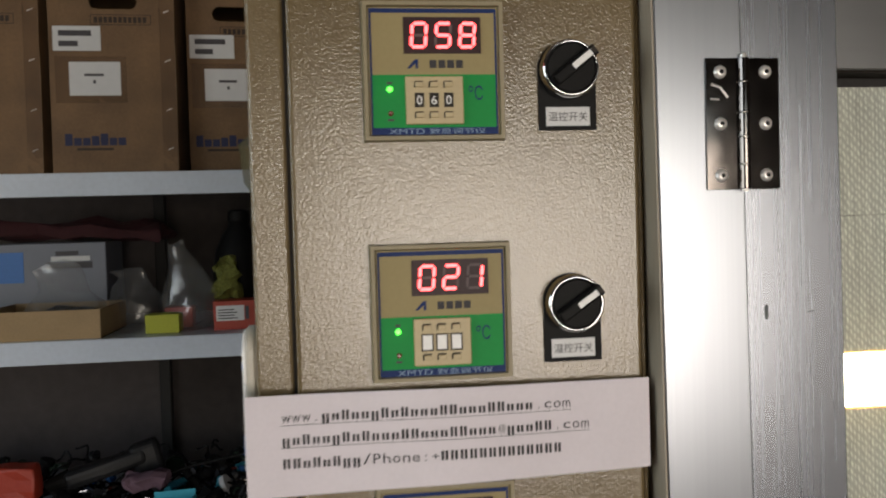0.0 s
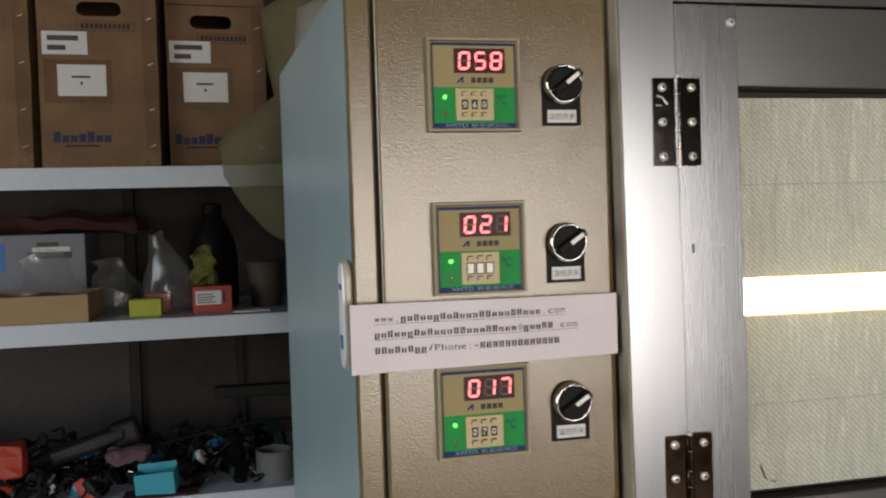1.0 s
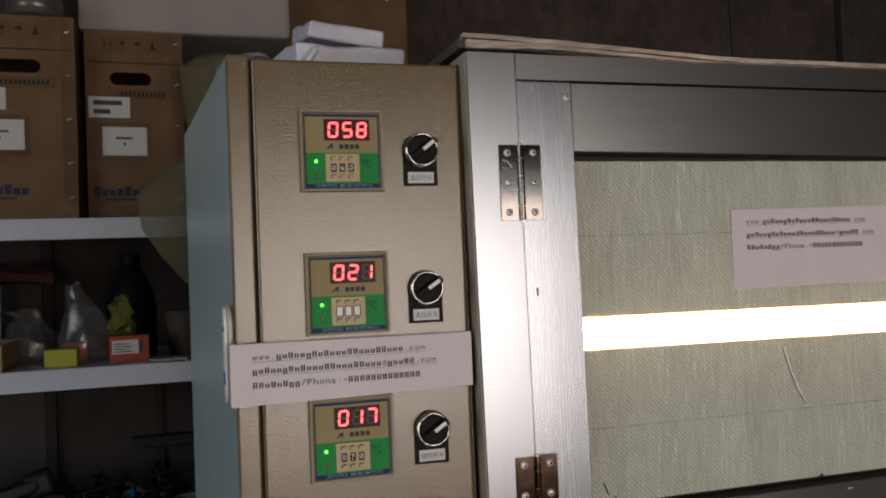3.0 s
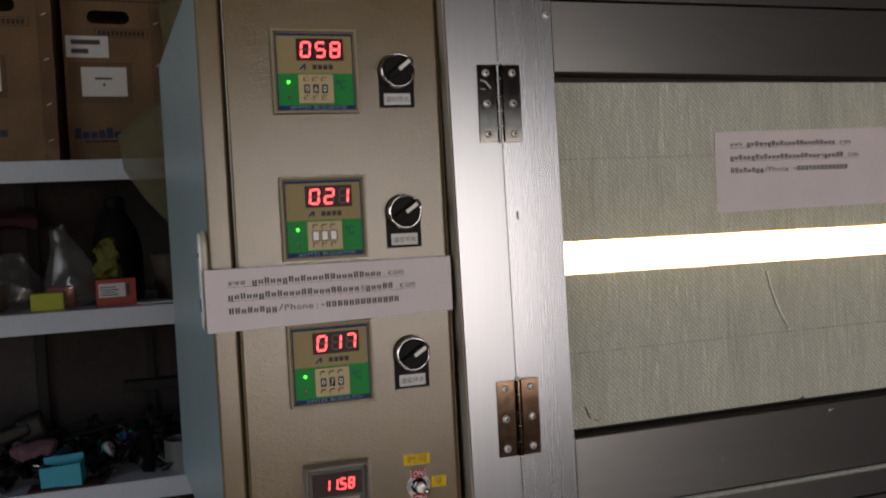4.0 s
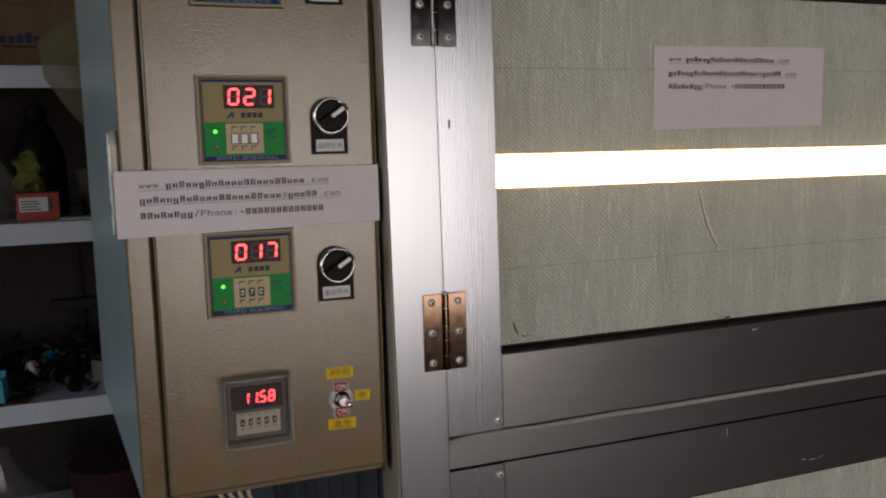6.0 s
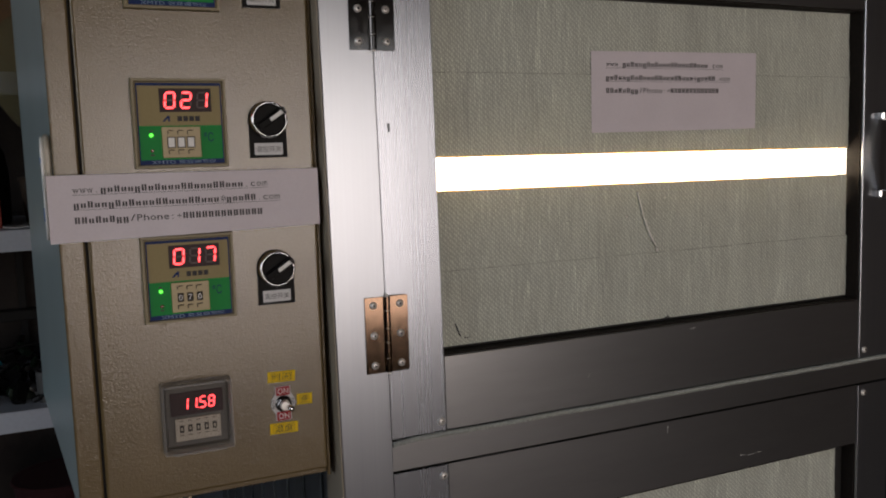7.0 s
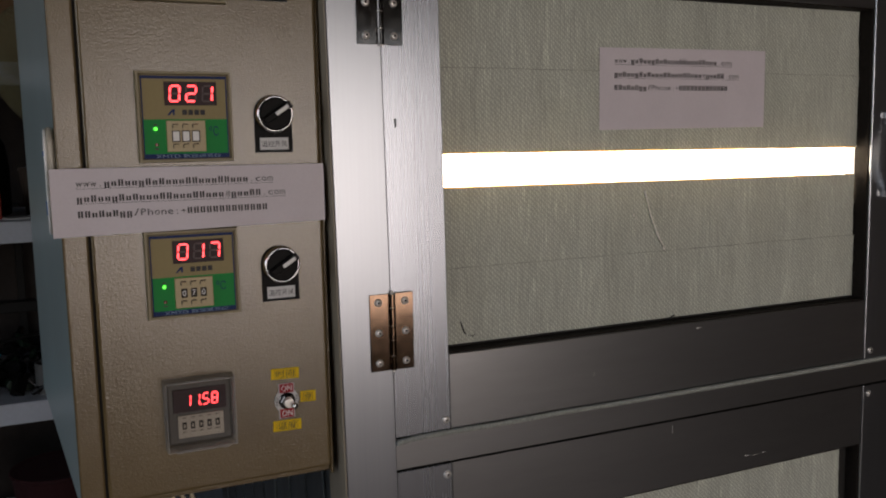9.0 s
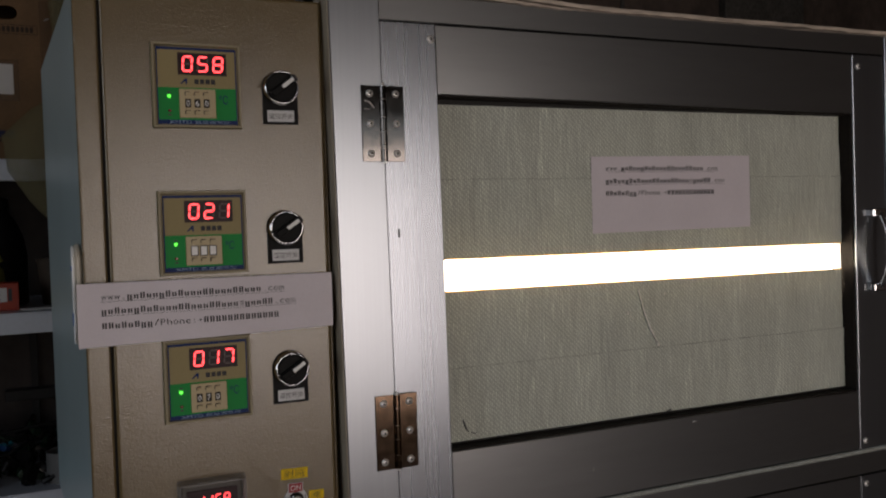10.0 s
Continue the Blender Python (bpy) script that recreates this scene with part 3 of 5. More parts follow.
def oven_door(z_low, z_high, w_low, w_high, rows, slot, label, droop=0.0):
    """A framed oven door with a glass window taped over in rows of cloth tape."""
    d = thing("oven_door", label, "oven door", (0, 0, 0))
    y = YF + 0.002
    st = part("stile", block(XS + 0.0003, XO, y, y + 0.034, z_low, z_high, 0.0006), ALU_STILE, d)
    part("stile", block(XR, XE - 0.0006, y, y + 0.034, z_low, z_high, 0.0007), ALU_V, d)
    bm = block(XO + 0.0003, XR - 0.0003, y + 0.0012, y + 0.034, w_high, z_high, 0.0007)
    for v in bm.verts:
        if v.co.z < w_high + 0.01 and v.co.x > 0.5:
            v.co.z -= droop
    part("rail", bm, ALU_H, d)
    part("rail", block(XO + 0.0003, XR - 0.0003, y + 0.0012, y + 0.034, z_low, w_low, 0.0007), ALU_H, d)
    # shallow drawn lines along the left stile
    for x in (0.2555, 0.2585, 0.2620, 0.2660):
        part("draw_line", block(x, x + 0.0008, y - 0.00015, y + 0.0002, z_low + 0.004, z_high - 0.003), ALU_STILE, d)
    part("glass_pane", block(XO - 0.006, XR + 0.006, YW + 0.0025, YW + 0.0055, w_low - 0.008, w_high + 0.008), PANE, d).visible_shadow = False
    for k, (za, zb, xr) in enumerate(rows):
        off = -0.0006 * (k % 2)
        bm = block(XO - 0.004, xr, YW + off, YW + 0.0012 + off, za, zb)
        bmesh.ops.subdivide_edges(bm, edges=bm.edges[:], cuts=24, use_grid_fill=True)
        for v in bm.verts:
            v.co.y += 0.0006 * noise.noise(v.co * 18)
            if abs(v.co.z - za) < 1e-5 or abs(v.co.z - zb) < 1e-5:
                v.co.z += 0.0003 * noise.noise(Vector((v.co.x * 60, za, 1)))
            if slot and (abs(v.co.z - slot[0]) < 0.001 or abs(v.co.z - slot[1]) < 0.001):
                v.co.z -= 0.0036 * (v.co.x - XO) / (XR - XO)
            if abs(v.co.x - xr) < 1e-5:
                v.co.x += 0.0009 * noise.noise(Vector((za, v.co.z * 80, 1)))
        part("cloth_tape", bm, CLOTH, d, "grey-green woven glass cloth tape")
        if k % 2:      # darker line for the shade where the tape laps over its neighbour
            zl = zb if k == 1 and slot else (zb if slot else za)
            bm = block(XO + 0.001, xr - 0.001, YW - 0.0010, YW - 0.0004, zl - 0.0003, zl + 0.0003)
            bmesh.ops.subdivide_edges(bm, edges=[e for e in bm.edges if abs(e.verts[0].co.x - e.verts[1].co.x) > 0.1], cuts=50, use_grid_fill=True)
            for v in bm.verts:
                v.co.z += 0.0006 * noise.noise(Vector((v.co.x * 25, zl, 0)))
                v.co.y += 0.0006 * noise.noise(Vector((v.co.x * 40, zl, 5)))
            part("tape_edge", bm, TAPE_LAP_SHADE, d, "dark line drawn for the shade at the tape's lap")
    # dark strips added round the opening's reveal, their colour standing for its shade
    for b in ((XO + 0.0004, XR - 0.0004, w_high - 0.0014, w_high - 0.0001), (XO + 0.0004, XR - 0.0004, w_low + 0.0001, w_low + 0.0014), (XR - 0.0015, XR - 0.0001, w_low + 0.0015, w_high - 0.0015)):
        bm = block(b[0], b[1], y + 0.0030, YW + 0.0024, b[2], b[3])
        for v in bm.verts:
            if v.co.z > w_high - 0.01 and v.co.x > 0.5:
                v.co.z -= droop
        part("seal_strip", bm, REVEAL_SHADE, d, "dark brown strip in place of the shade in the window's reveal")
    # black strips added behind the cloth's outer edges to block the lamp's leaking light
    leak_strips = [(XO - 0.004, XR + 0.004, w_high - 0.022, w_high + 0.004), (XO - 0.004, XR + 0.004, w_low - 0.004, w_low + 0.012)]
    leak_strips += [(XR - 0.008, XR + 0.004, w_low + 0.012, slot[0] - 0.034), (XR - 0.008, XR + 0.004, slot[1], w_high - 0.022)] if slot else [(XR - 0.020, XR + 0.004, w_low + 0.012, w_high - 0.022)]
    for b in leak_strips:
        part("glazing_bead", block(b[0], b[1], YW + 0.0014, YW + 0.0023, b[2], b[3]), GAP, d, "black strip added to block the lamp's leaking light")
    if slot:
        for za, zb in ((slot[1] - 0.0014, slot[1] + 0.0012), (slot[0] - 0.0012, slot[0] + 0.0014)):
            bm = block(XO - 0.004, XR - 0.003, YW + 0.0004, YW + 0.0006, za, zb)
            for v in bm.verts:
                v.co.z -= 0.0036 * (v.co.x - XO) / (XR - XO)
            part("frayed_edge", bm, FRAYED, d, "frayed glowing cloth edge")
    for x in (XO - 0.005, XR + 0.008):
        for z in (z_low + 0.0095, z_high - (0.0135 if slot else 0.0095)):
            s = part("screw", screw_head(x, y, z, 0.0036), SCREW, d, smooth=True)
            part("slot", cross_slot(x, y, z, 0.0036), BLACK, s)
    return d


door_a = oven_door(1.0555, SEAM1, 1.1225, 1.4430,
                   [(1.366, 1.4365, 0.7875), (1.2962, 1.3685, 0.7878), (1.192, 1.2648, 0.7862), (1.1265, 1.1945, 0.7878)],
                   (1.2648, 1.2962), "brushed aluminium oven door with a taped glass window and lit slot", 0.005)
door_b = oven_door(0.505, SEAM2 - 0.001, 0.600, 0.957, [(0.892, 0.9550, 0.776), (0.82, 0.895, 0.776), (0.745, 0.822, 0.776), (0.67, 0.748, 0.776), (0.598, 0.672, 0.776)],
                   None, "lower brushed aluminium oven door with a taped glass window")


def braid(x0, x1, z, y, r):
    """A braided rope: strands winding round a core."""
    bms = []
    n = 900
    for k in range(3):
        pts = []
        for i in range(n + 1):
            x = x0 + (x1 - x0) * i / n
            a = i * 0.6 + k * math.pi * 2 / 3
            sag = 0.0006 * noise.noise(Vector((x * 14, 4, 0))) - 0.0022 * max(0.0, 1 - (x - x0) / 0.03) ** 2
            pts.append((x, y + r * 0.62 * math.cos(a), z + sag + r * 0.62 * math.sin(a)))
        bms.append(tube(pts, r * 0.42, 5))
    return joined(*bms)


part("gasket_rope", braid(XS + 0.001, XE - 0.002, 1.0540, YF - 0.0003, 0.0025), ROPE, door_a, "grey braided heat gasket rope along the door's lower edge", smooth=True)
part("dent", tube([(0.2392, YF + 0.0021, 1.3245), (0.2390, YF + 0.0017, 1.3220), (0.2393, YF + 0.0017, 1.3200), (0.2392, YF + 0.0021, 1.3175)], 0.0010, 8, wobble=0.5), GREY, door_a, "small dark dent")
part("scratch", tube([(0.2610, YF + 0.0020, 1.3205), (0.2645, YF + 0.0020, 1.3208)], 0.0003, 5), GREY, door_a, "short dark scratch")
# glue trail, pulled thread and loose thread ends on the cloth
GLUE = material("dried_glue", (0.92, 0.90, 0.82), rough=0.15, grain=0.1, grain_size=0.002)
part("glue_trail", tube([(0.5012, 0.4394, 1.2555), (0.5045, 0.4388, 1.2430), (0.5080, 0.4388, 1.2310), (0.5160, 0.4388, 1.2120), (0.5238, 0.4390, 1.1985)], 0.0010, 6, wobble=1.6), GLUE, door_a, "dried glue trail", smooth=True)
for x, z, k in ((0.5245, 1.1972, 0.0023), (0.4885, 1.2320, 0.0017), (0.4910, 1.2285, 0.0010), (0.5345, 1.2490, 0.0012), (0.3765, 1.3180, 0.0010)):
    part("glue_spot", lathe([(k * 0.4, 0), (k, 0.0009), (k * 0.4, 0.0017)], 8, "Y", (x, 0.4404, z)), GLUE, door_a, "dried glue spot", smooth=True)
part("loose_thread", tube([(0.3010, 0.4408, 1.1465), (0.3022, 0.4400, 1.1420), (0.3040, 0.4402, 1.1370), (0.3062, 0.4408, 1.1345)], 0.0008, 6, wobble=0.8), INK, door_a, "short dark thread", smooth=True)
part("loose_thread", tube([(0.3085, 0.4408, 1.1335), (0.3120, 0.4400, 1.1318), (0.3150, 0.4408, 1.1330)], 0.0006, 6, wobble=0.8), INK, door_a, "short dark thread", smooth=True)
part("loose_thread", tube([(0.5295, 0.4402, 1.124), (0.5335, 0.4387, 1.1275), (0.5375, 0.4397, 1.1285), (0.5395, 0.4402, 1.126)], 0.0006, 5), INK, door_a, "short dark thread", smooth=True)
part("loose_thread", tube([(0.2770, 0.4402, 1.4385), (0.2805, 0.4392, 1.44), (0.2835, 0.4400, 1.4368)], 0.0006, 5), INK, door_a, "short dark thread", smooth=True)

# pale scuffs on the rails
for x, z, w, h, d in ((0.5560, 1.1165, 0.0075, 0.0016, door_a), (0.5235, 1.0165, 0.0009, 0.0080, door_b), (0.6220, 0.9725, 0.0060, 0.0008, door_b), (0.6330, 0.9712, 0.0075, 0.0010, door_b), (0.6450, 0.9722, 0.0050, 0.0008, door_b), (0.4310, 1.0850, 0.0012, 0.0040, door_a)):
    part("scuff", rough_up(block(x - w / 2, x + w / 2, YF + 0.0029, YF + 0.0034, z - h / 2, z + h / 2), 0.0003, 0.002, 3), SCUFF, d, "pale scuff on the metal")

# door handle: chrome bow on two feet
HX, HZ = 0.8205, 1.2830
handle = thing("door_handle", "polished chrome bow handle on the oven door", "handle", (HX, YF + 0.002, HZ))
for s in (-1, 1):
    part("foot", block(-0.010, 0.010, -0.007, 0.0, s * 0.0425 - 0.005, s * 0.0425 + 0.005, 0.002), CHROME, handle)
part("bow", tube([(0.002, -0.005 - 0.014 * math.sin(math.pi * i / 20), -0.0425 + 0.085 * i / 20) for i in range(21)], 0.0028, 14), CHROME, handle, smooth=True)


def hinge(at, label, metal):
    h = thing("butt_hinge", label, "hinge", at, group="hinges of the oven door")
    hh = 0.0325
    for s in (-1, 1):
        leaf = part("leaf", block(min(s * 0.0022, s * 0.0192), max(s * 0.0022, s * 0.0192), -0.0016, 0.0, -hh, hh, 0.0003), metal, h)
        for z in (-0.0255, 0.0, 0.0255):
            x = s * 0.0118
            sc = part("screw", screw_head(x, -0.0014, z, 0.0033), SCREW, leaf, smooth=True)
            part("slot", cross_slot(x, -0.0014, z, 0.0033), BLACK, sc)
    cuts = [-hh, -0.020, -0.0065, 0.0055, 0.0205, hh]
    for a, b in zip(cuts, cuts[1:]):
        part("knuckle", lathe([(0.0026, a + 0.0002), (0.0029, a + 0.0005), (0.0029, b - 0.0005), (0.0026, b - 0.0002)], 20, at=(0, -0.0024, 0)), metal, h, smooth=False)
    part("pin", lathe([(0.0017, -hh - 0.0008), (0.0017, hh + 0.0012), (0.0012, hh + 0.0022)], 16, at=(0, -0.0024, 0)), SCREW, h)
    return h


ha = hinge((0.2280, YF + 0.0004, 1.4155), "polished steel butt hinge with scratched leaf, screwed to the oven door", STEEL)
hinge((0.2285, YF + 0.0004, 1.1490), "polished steel butt hinge with a brown reflection in its colour, screwed to the oven door", STEEL_BROWN)
part("scratch", joined(tube([(-0.0165, -0.0017, 0.0195), (-0.012, -0.0018, 0.0180), (-0.008, -0.0018, 0.0130)], 0.0007, 5), tube([(-0.0170, -0.0017, 0.0125), (-0.0125, -0.0018, 0.0120)], 0.0005, 5)), SCREW, ha, "bright scratches")

# the oven's frame leans a little to the left towards its top
LEAN = Matrix(((1, 0, -0.012, 0.012 * 1.15), (0, 1, 0, 0), (0, 0, 1, 0), (0, 0, 0, 1)))
for ob in (oven, door_a, door_b):
    for child in ob.children_recursive:
        child.data.transform(LEAN)
for ob in [o for o in scene.objects if o.name.startswith(("butt_hinge", "door_handle"))]:
    ob.location.x -= 0.012 * (ob.location.z - 1.15)

# ---- the control box ----
BX0, BX1, BZ0, BZ1, BY = -0.0165, 0.1795, 1.0290, 1.5230, 0.4400
box = thing("control_box", "beige wrinkle-painted control box with blue-grey side, on the oven's side", "control box", (0, 0, 0))
REAR_X, REAR_Y = -0.0500, 0.842
bm = bmesh.new()
# side wall, splayed a little towards the rear
t = 0.0016
vs = [bm.verts.new(p) for p in ((BX0, BY + 0.004, BZ0), (REAR_X, REAR_Y, BZ0), (REAR_X, REAR_Y, BZ1), (BX0, BY + 0.004, BZ1),
                                (BX0 + t, BY + 0.004, BZ0), (REAR_X + t, REAR_Y, BZ0), (REAR_X + t, REAR_Y, BZ1), (BX0 + t, BY + 0.004, BZ1))]
for q in ((0, 1, 2, 3), (7, 6, 5, 4), (0, 4, 5, 1), (3, 2, 6, 7), (1, 5, 6, 2), (0, 3, 7, 4)):
    bm.faces.new([vs[i] for i in q])
bmesh.ops.recalc_face_normals(bm, faces=bm.faces[:])
part("side_wall", bm, SIDE, box, "smooth blue-grey painted side")
part("front_rim", joined(block(BX0 - 0.0006, 0.0005, BY - 0.0006, BY + 0.012, BZ0, BZ1, 0.0016), block(0.0005, BX1, BY + 0.005, BY + 0.012, BZ0 + 0.001, BZ0 + 0.012, 0.0008),
                         block(0.0005, BX1, BY + 0.005, BY + 0.012, BZ1 - 0.012, BZ1 - 0.002, 0.0008), block(0.1690, 0.1766, BY + 0.005, BY + 0.012, BZ0 + 0.012, BZ1 - 0.012, 0.0008), block(0.1772, BX1, BY - 0.001, BY + 0.012, BZ0, BZ1 - 0.002, 0.0008)), BEIGE, box)
part("top_wall", block(BX0 + t, BX1, BY + 0.012, REAR_Y, BZ1 - 0.003, BZ1 - 0.001), BEIGE, box)
part("bottom_wall", block(BX0 + t, BX1, BY + 0.012, REAR_Y, BZ0 + 0.001, BZ0 + 0.003), BEIGE, box)
part("back_wall", block(REAR_X + t, BX1, REAR_Y - 0.002, REAR_Y, BZ0 + 0.003, BZ1 - 0.003), BEIGE, box)
part("right_wall", block(BX1 - 0.0015, BX1, BY + 0.012, REAR_Y - 0.002, BZ0 + 0.003, BZ1 - 0.003), BEIGE, box)
part("gasket", block(0.0003, 0.0050, BY + 0.0030, BY + 0.0049, BZ0 + 0.004, BZ1 - 0.004), GAP, box, "black rubber door gasket")
part("front_door", block(0.0024, 0.1762, BY - 0.0050, BY + 0.0030, 1.0370, 1.5190, 0.0022, 3), BEIGE, box, "wrinkle-painted beige door")
YD = BY - 0.0050        # face of the box's door

# oval badge plate standing off the box's side, seen edge on
badge = thing("lock_plate", "oval white and blue plate with cream rim on the box side", "lock plate", (-0.0185, 0.4600, 1.2810), (0, 0, 2))


def oval(r0, r1, h, x0, x1):
    bm = bmesh.new()
    rings = []
    for x, k in ((x0, 0.96), (x0 + (x1 - x0) * 0.3, 1.0), (x1 - (x1 - x0) * 0.3, 1.0), (x1, 0.95)):
        rings.append([bm.verts.new((x, k * r0 * math.cos(a), k * (h * (1 if math.sin(a) > 0 else -1) * (abs(math.sin(a)) > 1e-6) + r1 * math.sin(a)))) for a in [2 * math.pi * i / 36 for i in range(36)]])
    for a, b in zip(rings, rings[1:]):
        for i in range(36):
            bm.faces.new((a[i], a[(i + 1) % 36], b[(i + 1) % 36], b[i]))
    bm.faces.new(rings[0]), bm.faces.new(rings[-1])
    bmesh.ops.recalc_face_normals(bm, faces=bm.faces[:])
    return bm


part("back_plate", oval(0.0135, 0.0135, 0.0270, -0.0046, 0.0004), ENAMEL, badge, "cream rim", smooth=False)
part("face_plate", oval(0.0118, 0.0118, 0.0270, -0.0066, -0.0044), WHITE, badge, "white enamel face")
for z, hgt in ((0.021, 0.004), (-0.019, 0.010)):
    part("mark", block(-0.0072, -0.0064, -0.008, 0.004, z - hgt / 2, z + hgt / 2, 0.0003), BLUE, badge, "blue mark")


# ---- meters on the box's door ----
def meter(at, number, wheels, label, washed_out=False):
    m = thing("temperature_meter", label, "temperature meter", at, group="meters of the control box")
    w, h = 0.0690, 0.0672
    part("bezel", ring_frame(w, h, 0.0034, 0.0, -0.0062, 0.0010), METER_RIM, m)
    face = part("face", block(-w / 2 + 0.0031, w / 2 - 0.0031, -0.0046, 0.0, -h / 2 + 0.0031, h / 2 - 0.0031), METER_BEIGE, m)
    yf = -0.0046
    part("blue_border", joined(block(-0.0309, 0.0309, yf - 0.0002, yf, 0.0278, 0.0299), block(-0.0309, -0.0299, yf - 0.0002, yf, -0.0272, 0.0278), block(0.0299, 0.0309, yf - 0.0002, yf, -0.0272, 0.0278)), METER_BLUE, face)
    part("green_field", block(-0.0299, 0.0299, yf - 0.0003, yf, -0.0272, -0.0018), METER_GREEN, face, "green lower field")
    part("name_bar", block(-0.0309, 0.0309, yf - 0.0003, yf, -0.0307, -0.0272), METER_BLUE, face)
    part("name_letters", joined(lettering("XMTD", -0.0225, -0.0055, -0.0303, -0.0277, yf - 0.0005), lettering("数显调节仪", -0.0030, 0.0245, -0.0304, -0.0276, yf - 0.0005)), PALE_BLUE, face)
    disp = part("display", joined(ring_frame(0.0376, 0.0174, 0.0008, 0.0, -0.0008), block(-0.0182, 0.0182, -0.0005, 0.0, -0.0081, 0.0081)), WINDOW_DARK, m, "smoked red display window")
    disp.matrix_basis = pose(0.0043, yf, 0.0170)
    for stroke in segments(number, -0.0160, 0.0118, 0.0082, 0.0126, -0.0063, 0.0013, -0.0008, False):
        part("unlit_segment", stroke, DIGIT_OFF, disp)
    for stroke in segments(number, -0.0160, 0.0118, 0.0082, 0.0126, -0.0063, 0.0014, -0.0010, True):
        part("lit_segment", stroke, DIGIT_ON, disp, "glowing red stroke of a digit")
    # maker's mark: plain slanted shapes, and bars for its name
    part("mark", joined(plate([(-0.0132, 0.0012), (-0.0092, 0.0056), (-0.0076, 0.0056), (-0.0078, 0.0012), (-0.0090, 0.0012), (-0.0090, 0.0036), (-0.0116, 0.0012)], yf, yf - 0.0002)), METER_BLUE, face)
    for i in range(4):
        part("name_mark", block(-0.0022 + 0.0043 * i, 0.0012 + 0.0043 * i, yf - 0.0002, yf, 0.0014, 0.0052), INK_BAR, face)
    part("lamp", lathe([(0.0014, 0), (0.0014, 0.0008), (0.0008, 0.0014)], 14, "Y", (-0.0218, yf, -0.0088)), LED_GREEN, m, "lit green indicator")
    part("lamp", lathe([(0.0013, 0), (0.0013, 0.0006), (0.0008, 0.0012)], 14, "Y", (-0.0216, yf, -0.0203)), LED_DULL, m, "unlit red indicator")
    part("lamp_marks", joined(block(-0.0231, -0.0205, yf - 0.0005, yf, -0.0063, -0.0052), block(-0.0231, -0.0201, yf - 0.0005, yf, -0.0240, -0.0230)), INK_SOFT, face)
    part("unit_letters", lettering("℃", 0.0165, 0.0236, -0.0142, -0.0072, yf - 0.0005), METER_BLUE, face)
    tw = part("thumbwheel", block(-0.0143, 0.0137, yf - 0.0022, yf, -0.0258, -0.0028, 0.0006), WHEEL_BEIGE, m, "beige thumbwheel switch")
    yt = yf - 0.0022
    for i, ch in enumerate(wheels):
        xc = -0.0078 + 0.0071 * i
        part("recess", moved(ring_frame(0.0060, 0.0084, 0.0007, 0.0, -0.0004), pose(xc, yt, -0.0143)), WHEEL_DARK if washed_out else WHEEL_BEIGE, tw)
        # on one meter the glare is painted as plain white wheels without digits
        part("wheel", block(xc - 0.0024, xc + 0.0024, yt - 0.0002, yt, -0.0178, -0.0108), WHITE if washed_out else WHEEL_DARK, tw, "digit wheel")
        if not washed_out:
            part("wheel_digit", lettering(ch, xc - 0.0013, xc + 0.0013, -0.0165, -0.0121, yt - 0.0004), WHITE, tw)
        for z in (-0.0070, -0.0216):
            part("button", block(xc - 0.0019, xc + 0.0019, yt - 0.0018, yt, z - 0.0012, z + 0.0012, 0.0003, 1), WHEEL_BEIGE, tw)
            part("button_shade", block(xc - 0.0025, xc - 0.0019, yt - 0.0003, yt, z - 0.0014, z + 0.0014), WHEEL_DARK, tw)
            part("button_gap", block(xc - 0.0019, xc + 0.0019, yt - 0.0003, yt, z + 0.0012, z + 0.0019), WHEEL_DARK, tw)
    return m


MX = 0.0732
meter((MX - 0.0006, YD, 1.4440), "058", "060", "square digital temperature meter showing 058 in red")
meter((MX, YD, 1.3272), "021", "070", "square digital temperature meter showing 021, thumbwheels painted white for glare", True)
meter((MX - 0.0006, YD, 1.2094), "017", "070", "square digital temperature meter showing 017, behind the paper's lower edge")


# ---- selector switches ----
def selector(at, angle):
    s = thing("selector_switch", "black rotary selector switch with chrome ring and white label", "switch", at, group="selector switches of the control box")
    o = [(-0.0147, -0.0295), (0.0147, -0.0295), (0.0147, 0.000)] + [(0.0147 * math.cos(a), 0.001 + 0.0138 * math.sin(a)) for a in [math.pi * i / 14 for i in range(1, 14)]] + [(-0.0147, 0.000)]
    pl = part("legend_plate", plate(o, 0.0, -0.0013), BLACK, s)
    part("label_sticker", block(-0.0112, 0.0112, -0.0018, -0.0013, -0.0274, -0.0180, 0.0002, 1), LABEL, pl, "white printed label")
    part("label_letters", lettering("温控开关", -0.0100, 0.0100, -0.0251, -0.0204, -0.0020), INK_SOFT, pl)
    part("chrome_ring", lathe([(0.0122, 0.0), (0.0142, 0.0012), (0.0146, 0.0045), (0.0142, 0.0086), (0.0132, 0.0100), (0.0125, 0.0097), (0.0122, 0.0080)], 48, "Y"), CHROME, s, smooth=True)
    kn = part("knob", lathe([(0.0122, 0.0060), (0.0122, 0.0096), (0.0114, 0.0101), (0.003, 0.0101)], 40, "Y"), BLACK, s)
    a = pose(0, 0, 0, 0, -angle, 0)
    part("grip", moved(block(-0.0116, 0.0136, -0.0160, -0.0095, -0.0028, 0.0028, 0.0009), a), BLACK, kn)
    part("pointer", moved(block(-0.0010, 0.0106, -0.0165, -0.0159, -0.0015, 0.0015, 0.0002, 1), a), WHITE, kn, "white pointer stripe")
    part("pointer_tip", moved(block(0.0110, 0.0132, -0.0163, -0.0159, -0.0015, 0.0015), a), WHEEL_DARK, kn)
    return s


selector((0.1395, YD, 1.4445), 38)
selector((0.1395, YD, 1.3290), 34)
